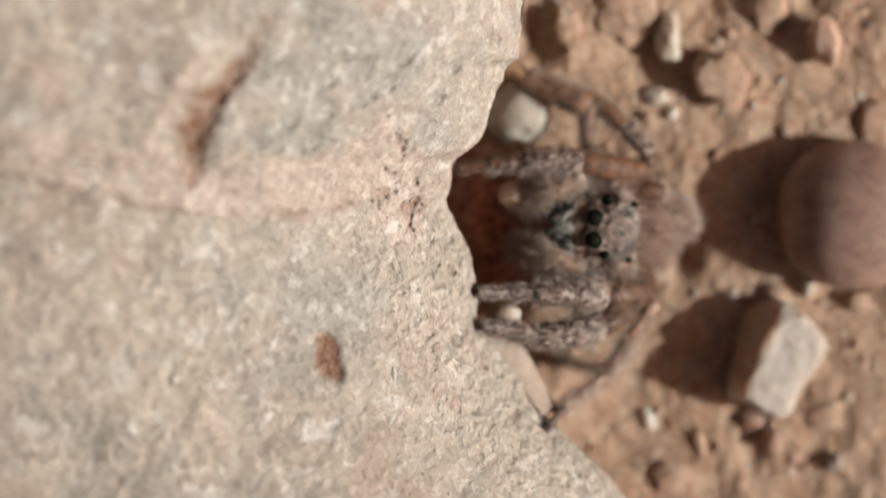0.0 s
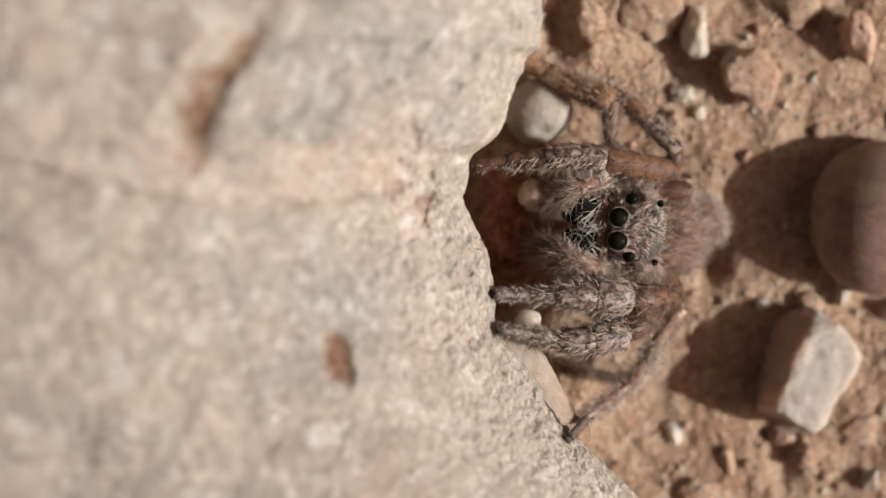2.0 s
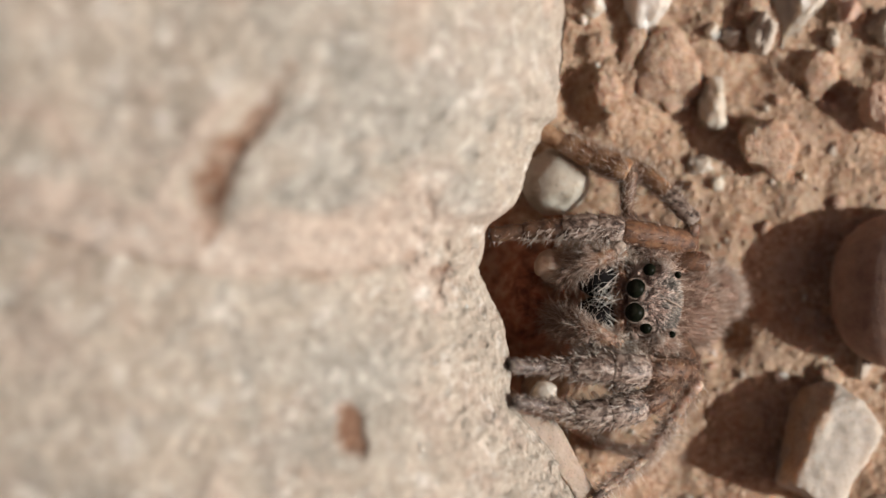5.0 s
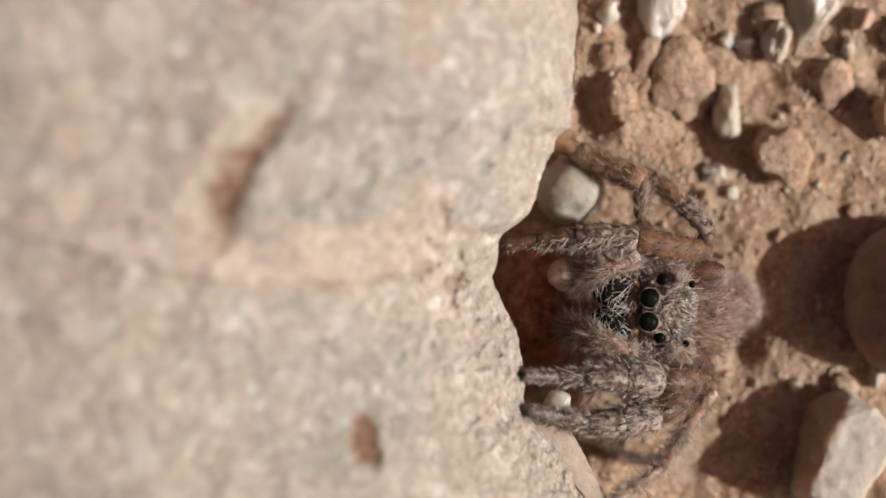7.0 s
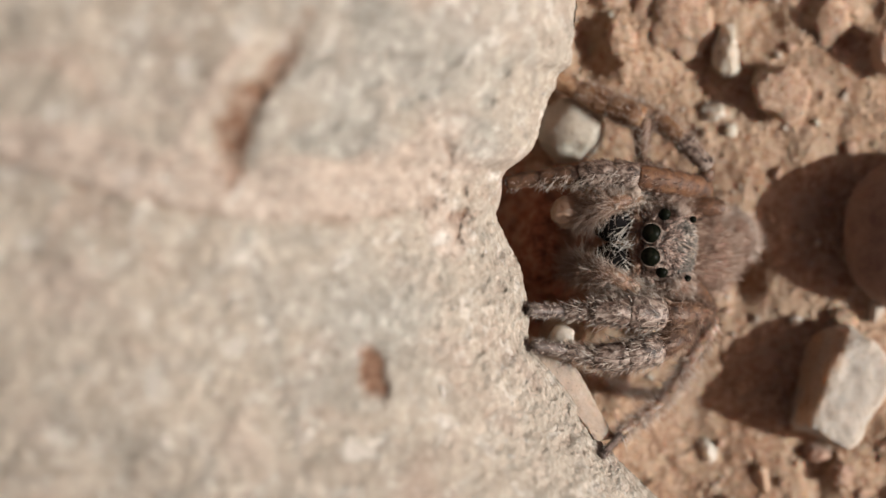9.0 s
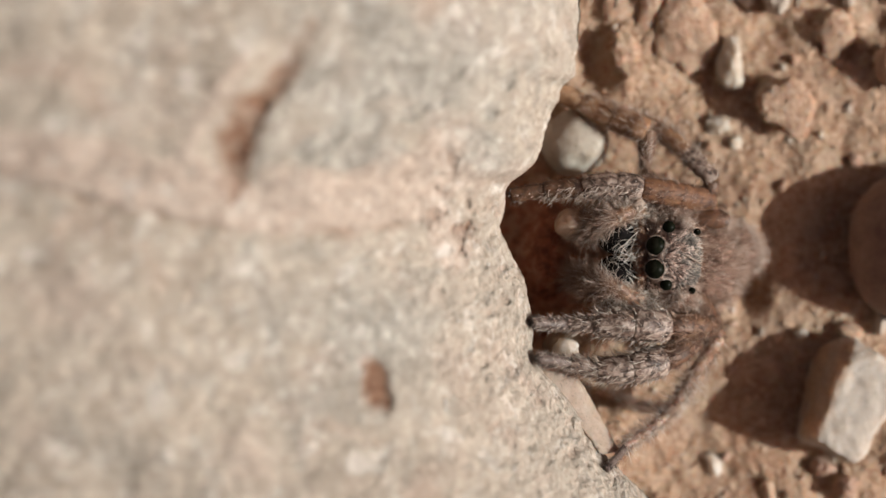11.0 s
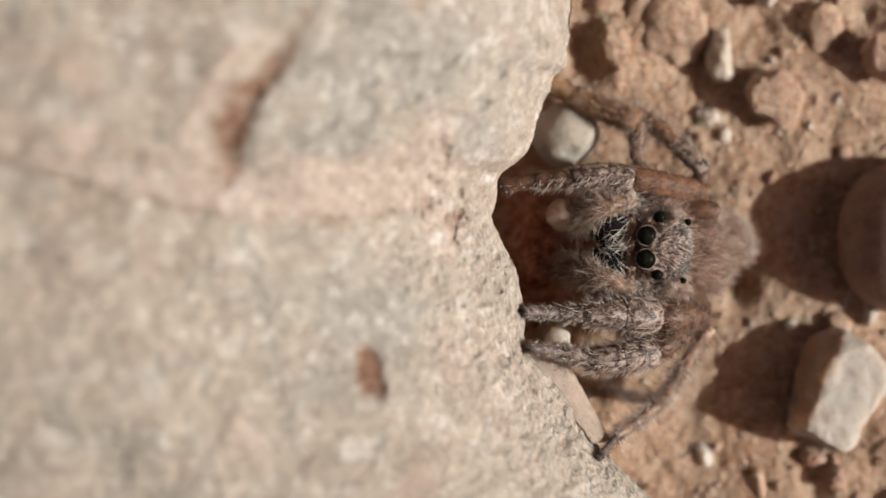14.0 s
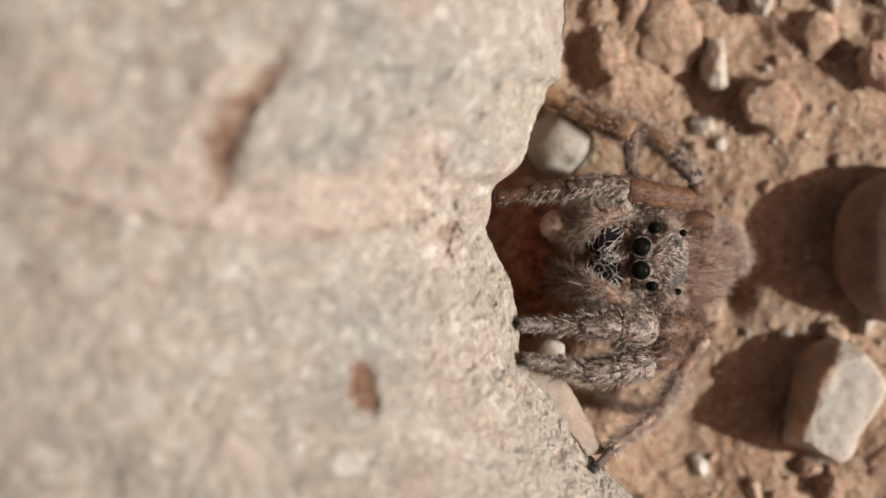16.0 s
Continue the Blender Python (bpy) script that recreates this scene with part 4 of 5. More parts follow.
# ---- pebbles heaped in the hollow under the stone's lip: a larger one below, a small one on it ----
HEAPS = [
    (3.02, 0.12, (0.40, 0.36, 0.46), M_BROWN, "dark brown pebble in the shaded hollow", 3.00, 0.15, (0.48, 0.40, 0.54), M_BUFF, "small smooth tan pebble in the shaded hollow", 32),
    (2.92, -2.90, (0.58, 0.44, 1.28), M_TAN, "tan pebble under the spider's forelegs", 2.76, -2.87, (0.36, 0.33, 0.42), M_WHITE, "small white pebble between the spider's forelegs", 33),
]
for x, y, size, material, label, x2, y2, size2, material2, label2, seed in HEAPS:
    low = stone("pebble", x, y, size, material, label, "pebble", seed + 40, sink=0.15, facets=0, lump=0.08)
    top = max(v.co.z for v in low.data.vertices) / MM + float(ground_height(np.array(x), np.array(y)))
    stone("pebble", x2, y2, size2, material2, label2, "pebble", seed, sink=0.25, facets=4, lump=0.16, base_z=top - 0.06)


# ---- many small grains, scattered where the soil lies open ----
def open_soil(x, y):
    lip = np.interp(y, EDGE_Y, EDGE_X)
    return (x > lip - 0.6) & (np.hypot(x - 11.9, (y + 0.4)) > 1.7) & (np.hypot(x - 10.1, y + 4.3) > 1.25)


grng = np.random.default_rng(11)
made = 0
while made < 230:
    x, y = grng.uniform(2.6, 13.2), grng.uniform(-8.8, 7.9)
    if not open_soil(np.array(x), np.array(y)):
        continue
    r = 0.055 + 0.13 * grng.random() ** 2.6
    which = grng.choice(4, p=(0.42, 0.14, 0.38, 0.06))
    ob = new("sand_grain", SHAPES[grng.integers(10)][which])
    ob.scale = [r * grng.uniform(0.75, 1.25) for _ in range(3)]
    ob.rotation_euler = grng.uniform(0, 6.28, 3)
    ob.location = [x * MM, y * MM, (float(ground_height(np.array(x), np.array(y))) + 0.10 * r) * MM]
    tagged(ob, ("rosy sand grain on the soil", "cream sand grain on the soil", "tan sand grain on the soil", "clear whitish sand grain on the soil")[which], "grain", "sand grains on the soil")
    made += 1

n = 34000
px, py = grng.uniform(1.6, 13.3, n), grng.uniform(-9, 8.1, n)
clump = value_noise(px * 1.1, py * 1.1, 9.4)
ok = open_soil(px, py) & ~((px < 4.3) & (py > -3.0) & (py < 2.2)) & (clump + grng.normal(0, 0.35, n) > -0.25)
px, py = px[ok], py[ok]
n = len(px)
rad = 0.018 + 0.058 * grng.random(n) ** 2.4
v0, f0 = unit_sphere(1)
kern = v0[None] * (1 + grng.normal(0, 0.16, (n, len(v0), 1))) * grng.uniform(0.65, 1.35, (n, 1, 3)) * np.array((1.15, 1.15, 0.26)) * rad[:, None, None]
kern = kern + np.stack([px, py, ground_height(px, py) - rad * 0.05], 1)[:, None]
faces = (np.array(f0)[None] + (np.arange(n) * len(v0))[:, None, None]).reshape(-1, 3)
solid("fine_sand", kern.reshape(-1, 3), faces, M_SAND, (0, 0, 0), "loose fine reddish sand lying on the soil", "sand", kind="stuff")


# ---- a dry straw along the foot of the stone ----
def dry_straw():
    left = np.array([(1.95, -3.05, 3.05), (2.32, -3.70, 2.95), (2.95, -4.45, 3.05), (3.38, -5.00, 3.22), (3.58, -5.28, 3.28)])
    right = np.array([(2.80, -3.02, 2.75), (3.14, -3.60, 2.70), (3.58, -4.36, 2.55), (3.96, -5.04, 2.55), (4.12, -5.30, 2.58)])
    rows, around = 60, 28
    u = np.linspace(0, 1, rows)
    t = np.linspace(0, 1, len(left))
    L3 = np.stack([np.interp(u, t, left[:, k]) for k in range(3)], 1)
    R3 = np.stack([np.interp(u, t, right[:, k]) for k in range(3)], 1)
    verts = []
    for k in range(rows):
        c, h = (L3[k] + R3[k]) / 2, (R3[k] - L3[k]) / 2
        for a in np.linspace(0, 2 * math.pi, around, endpoint=False):
            wob = 1 + 0.05 * math.sin(9 * a + 0.1 * k) + 0.05 * float(value_noise(k * 0.45, a * 3.0, 2.0))
            verts.append(c + h * math.cos(a) * wob + np.array((0, 0, 0.12)) * math.copysign(abs(math.sin(a)) ** 0.6, math.sin(a)) * wob)
    faces = [[k * around + s, k * around + (s + 1) % around, (k + 1) * around + (s + 1) % around, (k + 1) * around + s] for k in range(rows - 1) for s in range(around)]
    faces += [list(range(around))[::-1], [(rows - 1) * around + s for s in range(around)]]
    solid("dry_straw", verts, faces, M_STRAW, (3.3, -4.6, 2.1), "flat pale dry straw leaning along the stone's foot", "straw")


dry_straw()


# ---- the jumping spider, crouched between the stone and the soil ----
spider = thing("jumping_spider", (5.9, -0.7, 0.3), "hairy grey-brown jumping spider crouched beside the stone", "spider")


def ellipsoid(centre, semi, level=4, rx=0, ry=0, rz=0, lump=0.03, seed=0.0, square=1.0):
    """An egg shape; square below 1 makes it boxier."""
    v, f = unit_sphere(level)
    n = np.sign(v) * np.abs(v) ** (2 - square) / np.array(semi)
    v = np.sign(v) * np.abs(v) ** square
    v = v * (1 + lump * fbm(*(v * 2.2 + seed).T, octaves=3))[:, None]
    v, n = turn(v * np.array(semi), rx, ry, rz), turn(n, rx, ry, rz)
    n /= np.linalg.norm(n, axis=1)[:, None]
    return v + np.array(centre), f, n


# x, y, z, radius, way it looks, has a rim
EYES = [(4.93, -0.36, 3.07, 0.238, (-0.22, 0.04, 0.97), True), (4.90, -0.91, 3.09, 0.238, (-0.22, -0.04, 0.97), True),
        (5.235, 0.085, 3.03, 0.15, (-0.35, 0.35, 0.9), False), (5.17, -1.28, 3.02, 0.148, (-0.35, -0.35, 0.9), False),
        (5.93, -0.03, 2.92, 0.085, (0.2, 0.5, 0.85), False), (5.80, -1.43, 2.95, 0.085, (0.2, -0.5, 0.85), False)]


def clear_of_eyes(v):
    ok = np.ones(len(v), bool)
    for x, y, z, r, *_ in EYES:
        ok &= np.hypot(v[:, 0] - x, v[:, 1] - y) > r * (1.25 if r > 0.2 else 1.75)
    return ok


# head and back
hv, hf, hn = ellipsoid((5.28, -0.66, 2.25), (0.76, 0.88, 0.98), 5, rz=-5, ry=3, lump=0.02, square=0.78)
front = np.clip((5.0 - hv[:, 0]) / 0.5, 0, 1)
hv[:, 2] -= 0.32 * front * np.clip(hv[:, 2] - 2.0, 0, 1)
carapace = part("carapace", hv, hf, M_CARAPACE, spider, "speckled grey-pink head and back")
htan = np.tile((1.0, 0.0, 0.0), (len(hv), 1))
away = hv - np.array((4.75, -0.63, 2.9))
away[:, 2] = 0
hfan = away / np.maximum(np.linalg.norm(away, axis=1), 0.05)[:, None]
mottle = fbm(hv[:, 0] * 4.5, hv[:, 1] * 4.5, 0.0, 3)
crown = hv[:, 0] + 0.14 * mottle > 5.44
fur("scale_hairs", (hv, hn, hfan), 700, (0.10, 0.24), 0.0115, H_ROSE, carapace, along=3.2, spread=0.28, seed=3,
    keep=lambda v, n: (n[:, 2] > 0.3) & (v[:, 0] > 4.95) & ~crown & clear_of_eyes(v))
fur("dark_scales", (hv, hn, hfan), 260, (0.10, 0.24), 0.0105, H_DUSK, carapace, along=3.0, spread=0.28, seed=7,
    keep=lambda v, n: (n[:, 2] > 0.3) & (v[:, 0] > 5.05) & ~crown & clear_of_eyes(v))
fur("crown_hairs", (hv, hn, hfan), 2600, (0.035, 0.09), 0.0105, H_SLATE, carapace, along=1.5, spread=0.35, seed=6,
    keep=lambda v, n: (n[:, 2] > 0.15) & crown & (mottle < 0.40) & clear_of_eyes(v))
fur("crown_frost", (hv, hn, hfan), 330, (0.05, 0.14), 0.0105, H_PALE, carapace, along=2.0, spread=0.35, seed=16,
    keep=lambda v, n: (n[:, 2] > 0.15) & crown & (mottle > 0.0) & clear_of_eyes(v))
fur("cheek_hairs", (hv, hn, htan), 1100, (0.14, 0.36), 0.0085, H_SOFT, carapace, along=0.5, spread=0.4, seed=4,
    keep=lambda v, n: (np.abs(n[:, 1]) > 0.6) & (n[:, 2] > -0.2) & (n[:, 2] < 0.6) & clear_of_eyes(v))
fur("brow_hairs", (hv, hn, htan), 260, (0.08, 0.18), 0.010, H_BROWN, carapace, along=-0.4, spread=0.35, seed=5,
    keep=lambda v, n: (v[:, 0] < 4.9) & (n[:, 2] > 0.0) & clear_of_eyes(v))
fur("nape_hairs", (hv, hn, htan), 130, (0.25, 0.5), 0.0105, H_TAN, carapace, along=0.6, lean=(0.3, 0, -0.1), spread=0.30, seed=8,
    keep=lambda v, n: (v[:, 0] > 5.7) & (n[:, 2] < 0.25) & (n[:, 2] > -0.4))


def eye(x, y, z, r, way, rim):
    w = Vector(way).normalized()
    v, f = unit_sphere(4)
    part("eye", v * r + np.array((x, y, z)), f, M_EYE, carapace, "glossy black eye")
    if rim:
        a = np.array(w.orthogonal().normalized())
        b = np.cross(np.array(w), a)
        ring, tube = 36, 8
        verts, faces = [], []
        for i in range(ring):
            p = 2 * math.pi * i / ring
            out = a * math.cos(p) + b * math.sin(p)
            for j in range(tube):
                q = 2 * math.pi * j / tube
                verts.append(np.array((x, y, z)) + np.array(w) * (0.30 * r + 0.12 * r * math.sin(q)) + out * (r * 1.02 + (0.068 + 0.035 * math.sin(3.7 * i) * math.sin(1.3 * i)) * r * math.cos(q)))
                faces.append([i * tube + j, ((i + 1) % ring) * tube + j, ((i + 1) % ring) * tube + (j + 1) % tube, i * tube + (j + 1) % tube])
        part("eye_rim", verts, faces, M_RING, carapace, "pale hairy ring round the eye")


for row in EYES:
    eye(*row)


def retina(x, y, z, r):
    """A dim olive cap on the lens, where the retina shows through; its origin is the lens's centre."""
    v, f = unit_sphere(4)
    way = np.array((-0.50, 0.25, 0.83))
    way /= np.linalg.norm(way)
    inside = v @ way > 0.66
    keep = [q for q in f if all(inside[i] for i in q)]
    used = sorted({i for q in keep for i in q})
    index = {i: k for k, i in enumerate(used)}
    me = mesh_of("retina", v[used] * r * 1.006, [[index[i] for i in q] for q in keep], M_RETINA)
    ob = new("retina", me)
    ob.parent = carapace
    ob.location = [c * MM for c in np.array((x, y, z)) - BASE[carapace.name]]
    return tagged(ob, "dim olive sheen within the eye")


retinas = [retina(*row[:4]) for row in EYES[:2]]

# a pale streak across the back of the head
sv, sf, sn, stn = rope([(5.62, -0.60, 3.235), (5.78, -0.68, 3.22), (5.90, -0.74, 3.18), (6.02, -0.82, 3.05)], [0.012, 0.02, 0.02, 0.01], 6, 5)
part("pale_streak", sv, sf, M_RIM, carapace, "thin pale streak of scales")

# jaws
for y0, k in ((-0.14, 1), (-1.02, 2)):
    cv, cf, cn = ellipsoid((4.02, y0, 2.52), (0.44, 0.43, 0.58), 4, ry=35, lump=0.05, seed=k)
    jaw = part("chelicera", cv, cf, M_JAW, spider, "shiny black jaw")
    fur("jaw_hairs", (cv, cn, np.tile((-1.0, 0, 0), (len(cv), 1))), 7, (0.25, 0.45), 0.008, H_PALE, jaw, lean=(0, 0.25 if k == 2 else -0.25, 0.1), along=0.5, spread=0.45, seed=20 + k,
        keep=lambda v, n: (n[:, 2] > 0.2) & (v[:, 0] < 4.1))
# the brown brow under the eyes, with its own short hair
qv, qf, qn = ellipsoid((4.58, -0.62, 2.68), (0.24, 0.84, 0.30), 4, lump=0.05, seed=13.0)
clypeus = part("clypeus", qv, qf, M_PALP, spider, "brown brow between the eyes and the jaws")
fur("clypeus_hairs", (qv, qn, np.tile((-1.0, 0, 0), (len(qv), 1))), 420, (0.08, 0.24), 0.0085, H_TAN, clypeus, along=0.8, spread=0.5, seed=27, keep=lambda v, n: n[:, 2] > 0.1)
fur("brow_streaks", (qv, qn, np.tile((-1.0, 0, 0), (len(qv), 1))), 90, (0.18, 0.36), 0.0085, H_DUSK, clypeus, along=0.6, spread=0.6, seed=28, keep=lambda v, n: n[:, 2] > 0.2)
# the fringe: long pale hairs that cross over the jaws, from the brow and from the feelers
crng = np.random.default_rng(77)
cn_ = 44
roots = np.stack([crng.uniform(4.34, 4.56, cn_), crng.uniform(-1.40, 0.18, cn_), crng.uniform(2.92, 3.04, cn_)], 1)
ways = np.stack([-np.ones(cn_), -np.sign(roots[:, 1] + 0.62) * crng.uniform(-0.2, 1.3, cn_), crng.uniform(-0.02, 0.22, cn_)], 1)
fv, ff = hair_mesh(roots, ways, crng.uniform(0.50, 1.05, cn_), np.full(cn_, 0.0084), np.array((0.05, 0.0, -0.12)), crng)
part("clypeus_fringe", fv, ff, H_WHITE, carapace, "long pale crossing hairs over the jaws")
sn_ = 18
up = np.arange(sn_) % 2
roots = np.stack([crng.uniform(3.50, 3.90, sn_), np.where(up, 0.02, -1.22) + crng.normal(0, 0.08, sn_), crng.uniform(2.80, 2.96, sn_)], 1)
ways = np.stack([crng.uniform(-0.1, 0.6, sn_), np.where(up, -1.0, 1.0), crng.uniform(-0.05, 0.25, sn_)], 1)
fv, ff = hair_mesh(roots, ways, crng.uniform(0.35, 0.70, sn_), np.full(sn_, 0.0078), np.array((0.12, 0.0, -0.05)), crng)
part("feeler_fringe", fv, ff, H_WHITE, carapace, "pale hairs reaching in from the feelers")

# palps
for k, pts in ((1, [(4.80, 0.38, 2.1), (4.42, 0.46, 2.75), (3.98, 0.32, 2.98), (3.58, 0.18, 2.72), (3.20, 0.02, 2.25)]),
               (2, [(4.80, -1.62, 2.1), (4.42, -1.62, 2.75), (3.98, -1.38, 3.04), (3.52, -1.26, 2.76), (3.12, -1.12, 2.25)])):
    v, f, nn, tt = rope(pts, [0.19, 0.22, 0.19, 0.24, 0.16], 14, 7)
    palp = part("pedipalp", v, f, M_PALP, spider, "tan feeler thick with hair")
    surf = (v[:-2], nn, tt)
    fur("palp_hairs", surf, 1250, (0.16, 0.46), 0.0068, H_PALP, palp, along=0.6, lean=(-0.7, 0, 0.1), spread=0.4, seed=30 + k, keep=lambda v, n: (v[:, 0] < 3.88) & (n[:, 2] < 0.96))
    fur("palp_brush", surf, 340, (0.16, 0.36), 0.0085, H_PALE, palp, along=0.4, lean=(0.1, 0.9 if k == 1 else -0.9, 0.1), spread=0.45, seed=33 + k, keep=lambda v, n: (v[:, 0] > 4.02) & (n[:, 2] > -0.3) & (n[:, 2] < 0.75))
    fur("palp_fringe", surf, 260, (0.35, 0.70), 0.007, H_PALP, palp, along=0.5, lean=(-0.9, 0, 0.1), spread=0.45, seed=36 + k, keep=lambda v, n: v[:, 0] < 3.6)
    fur("palp_down", surf, 520, (0.08, 0.22), 0.0078, H_TAN, palp, along=1.2, spread=0.4, seed=39 + k, keep=lambda v, n: (n[:, 2] > -0.2) & (v[:, 0] < 4.6))
    fur("palp_haze", surf, 520, (0.25, 0.68), 0.0055, H_SOFT, palp, along=0.4, lean=(-0.5, 0, 0.2), spread=0.7, seed=56 + k, keep=lambda v, n: (v[:, 0] < 4.1) & (n[:, 2] > -0.3))
    ov, of, on = ellipsoid((4.05, 0.30 if k == 1 else -1.36, 3.08 if k == 1 else 3.14), (0.09, 0.10, 0.10), 3, lump=0.2, seed=k)
    part("palp_knee", ov, of, M_RIM, palp, "pale joint of the feeler")

# the bases of the legs, under the head
bv, bf, bn = ellipsoid((5.55, -0.72, 1.35), (0.95, 1.45, 0.70), 4, lump=0.05, seed=2.0)
part("sternum", bv, bf, M_FUR, spider)
for k, (x, y, z) in enumerate(((5.32, -1.72, 2.15), (5.30, 0.48, 2.0))):
    bv, bf, bn = ellipsoid((x, y, z), (0.62, 0.34, 0.52), 4, lump=0.06, seed=6.0 + k)
    cheek = part("leg_base", bv, bf, M_FUR, spider, "hairy base of the foreleg")
    fur("base_hairs", (bv, bn, np.tile((-0.6, -0.5 if k == 0 else 0.5, 0.2), (len(bv), 1))), 1100, (0.16, 0.42), 0.0080, H_SOFT, cheek, along=0.6, spread=0.5, seed=60 + k, keep=lambda v, n: n[:, 2] > -0.1)

# the pale tuft between the feeler and the foreleg
lv, lf, ln = ellipsoid((4.22, -1.74, 2.44), (0.58, 0.20, 0.38), 4, lump=0.06, seed=11.0)
lobe = part("coxal_lobe", lv, lf, M_FUR, spider, "lobe under a tuft of pale hair")
fur("lobe_tuft", (lv, ln, np.tile((-0.7, -0.2, 0.3), (len(lv), 1))), 400, (0.20, 0.48), 0.0095, H_PALE, lobe, along=0.7, spread=0.6, seed=66, keep=lambda v, n: n[:, 2] > 0.0)

# abdomen
av, af, an = ellipsoid((6.34, -0.76, 1.30), (0.78, 1.08, 0.84), 5, rz=10, ry=8, lump=0.03, seed=4.0)
abdomen = part("abdomen", av, af, M_FUR, spider, "rounded abdomen under brown fur")
atan = np.tile((0.9, 0.15, -0.2), (len(av), 1))
fur("abdomen_hairs", (av, an, atan), 1500, (0.24, 0.58), 0.0072, H_RUSSET, abdomen, along=1.5, spread=0.35, seed=41, keep=lambda v, n: n[:, 2] > -0.35)
fur("abdomen_down", (av, an, atan), 1000, (0.22, 0.52), 0.0068, H_SOFT, abdomen, along=1.3, spread=0.45, seed=43, keep=lambda v, n: n[:, 2] > -0.35)
tv, tf, tn = ellipsoid((7.32, -0.42, 1.05), (0.34, 0.58, 0.40), 4, rz=20, lump=0.05, seed=9.0)
tail = part("tail_tuft", tv, tf, M_FUR, spider, "pale furry end of the abdomen")
fur("tail_hairs", (tv, tn, np.tile((0.9, 0.0, 0.1), (len(tv), 1))), 700, (0.18, 0.42), 0.0066, H_SOFT, tail, along=0.7, spread=0.45, seed=42, keep=lambda v, n: n[:, 2] > -0.3)
fur("tail_fringe", (tv, tn, np.tile((0.8, -0.2, 0.1), (len(tv), 1))), 170, (0.12, 0.34), 0.0070, H_PALE, tail, along=0.5, spread=0.40, seed=44, keep=lambda v, n: (n[:, 0] > 0.45) & (n[:, 2] > -0.4))
wv, wf, wn_, wt = rope([(5.7, -0.64, 1.6), (6.2, -0.66, 1.35)], [0.4, 0.35], 12, 4)
part("waist", wv, wf, M_FUR, spider)


def leg(nodes, radii, mats, hairs, seed, label, tuft=True, bristles=(), flat=1.5, taper=0.26):
    """A leg from the body outwards: nodes of coxa, femur, patella, tibia, metatarsus, tarsus and tip."""
    nodes = [np.array(p, float) for p in nodes]
    v, f, nn, tt = rope([nodes[0], (nodes[0] + nodes[1]) / 2, nodes[1]], [radii[0] * 0.9, radii[0], radii[0] * 0.8], 12, 4)
    root = part("leg", v, f, mats[0], spider, label)
    names = ("femur", "patella", "tibia", "metatarsus", "tarsus")
    for k, name in enumerate(names):
        if k + 2 > len(nodes) - 1:
            break
        a, b, r = nodes[k + 1], nodes[k + 2], radii[k + 1]
        nxt = radii[min(k + 2, len(radii) - 1)]
        u = np.linspace(0, 1, 7)
        bow = np.array((0, 0, 0.10 if name == "femur" else 0.03)) * np.linalg.norm(b - a)
        pts = [a + (b - a) * t + bow * 4 * t * (1 - t) for t in u]
        prof = [(r + (0.55 * r + 0.45 * nxt - r) * t) * (1 - (taper if name == "femur" else 0.10) * abs(2 * t - 1) ** 4) for t in u]
        last = k == len(nodes) - 3
        v, f, nn, tt = rope(pts, prof, 14, 4)
        w = v + 0.012 * fbm(*(v * 5 + seed).T, octaves=2)[:, None]
        part(name, w, f, mats[min(k, len(mats) - 1)], root)
        length = np.linalg.norm(b - a)
        for q, (count, span, thick, mat, lean) in enumerate(hairs[min(k, len(hairs) - 1)]):
            fur("setae", (v[:-2], nn, tt), max(4, int(count * length)), span, thick, mat, root, lean=lean, along=flat, spread=0.45, seed=seed * 100 + k * 10 + q,
                keep=(lambda v, n: n[:, 1] < 0.10) if lean[1] < -0.5 else None)
        if last and tuft:
            tip = b - (b - a) / length * 0.12
            cv, cf, cn = ellipsoid(tip, (1.1 * radii[-1], 0.75 * radii[-1], 0.75 * radii[-1]), 3, rz=math.degrees(math.atan2((b - a)[1], (b - a)[0])), lump=0.1, seed=seed)
            part("claw_tuft", cv, cf, M_TIP, root, "dark claw tuft")
            fur("tuft_hairs", (cv, cn, np.tile((b - a) / length, (len(cv), 1))), 90, (0.06, 0.13), 0.009, H_DUSK, root, along=1.0, seed=seed * 10 + 9)
    if bristles:
        brng = np.random.default_rng(seed + 500)
        at = np.array([nodes[i] + (nodes[i + 1] - nodes[i]) * t for i, t, *_ in bristles])
        way = np.array([w for _, _, w, _ in bristles], float)
        size = np.array([s for *_, s in bristles])
        bv, bf = hair_mesh(at, way, size, np.full(len(at), 0.014), np.array((0, 0, -0.1)), brng)
        part("bristle", bv, bf, H_DUSK, root, "long dark bristles")
    return root


NO = (0, 0, 0)
# hairs of each segment from femur to tarsus: how many for a millimetre, lengths, thickness, colour, lean
FORE_HAIR = [[(230, (0.12, 0.32), 0.0075, H_BROWN, NO), (170, (0.2, 0.45), 0.0072, H_TAN, NO)],
             [(130, (0.08, 0.22), 0.0088, H_GREY, NO), (170, (0.16, 0.46), 0.0082, H_PALE, NO), (70, (0.12, 0.34), 0.0080, H_DUSK, NO)],
             [(130, (0.08, 0.22), 0.0088, H_GREY, NO), (170, (0.16, 0.44), 0.0082, H_PALE, NO), (80, (0.12, 0.34), 0.0080, H_DUSK, NO)],
             [(150, (0.10, 0.26), 0.0088, H_GREY, NO), (170, (0.16, 0.38), 0.0078, H_PALE, NO), (70, (0.12, 0.30), 0.0080, H_DUSK, NO)],
             [(200, (0.08, 0.19), 0.0085, H_DUSK, NO), (150, (0.08, 0.20), 0.0085, H_PALE, NO)]]
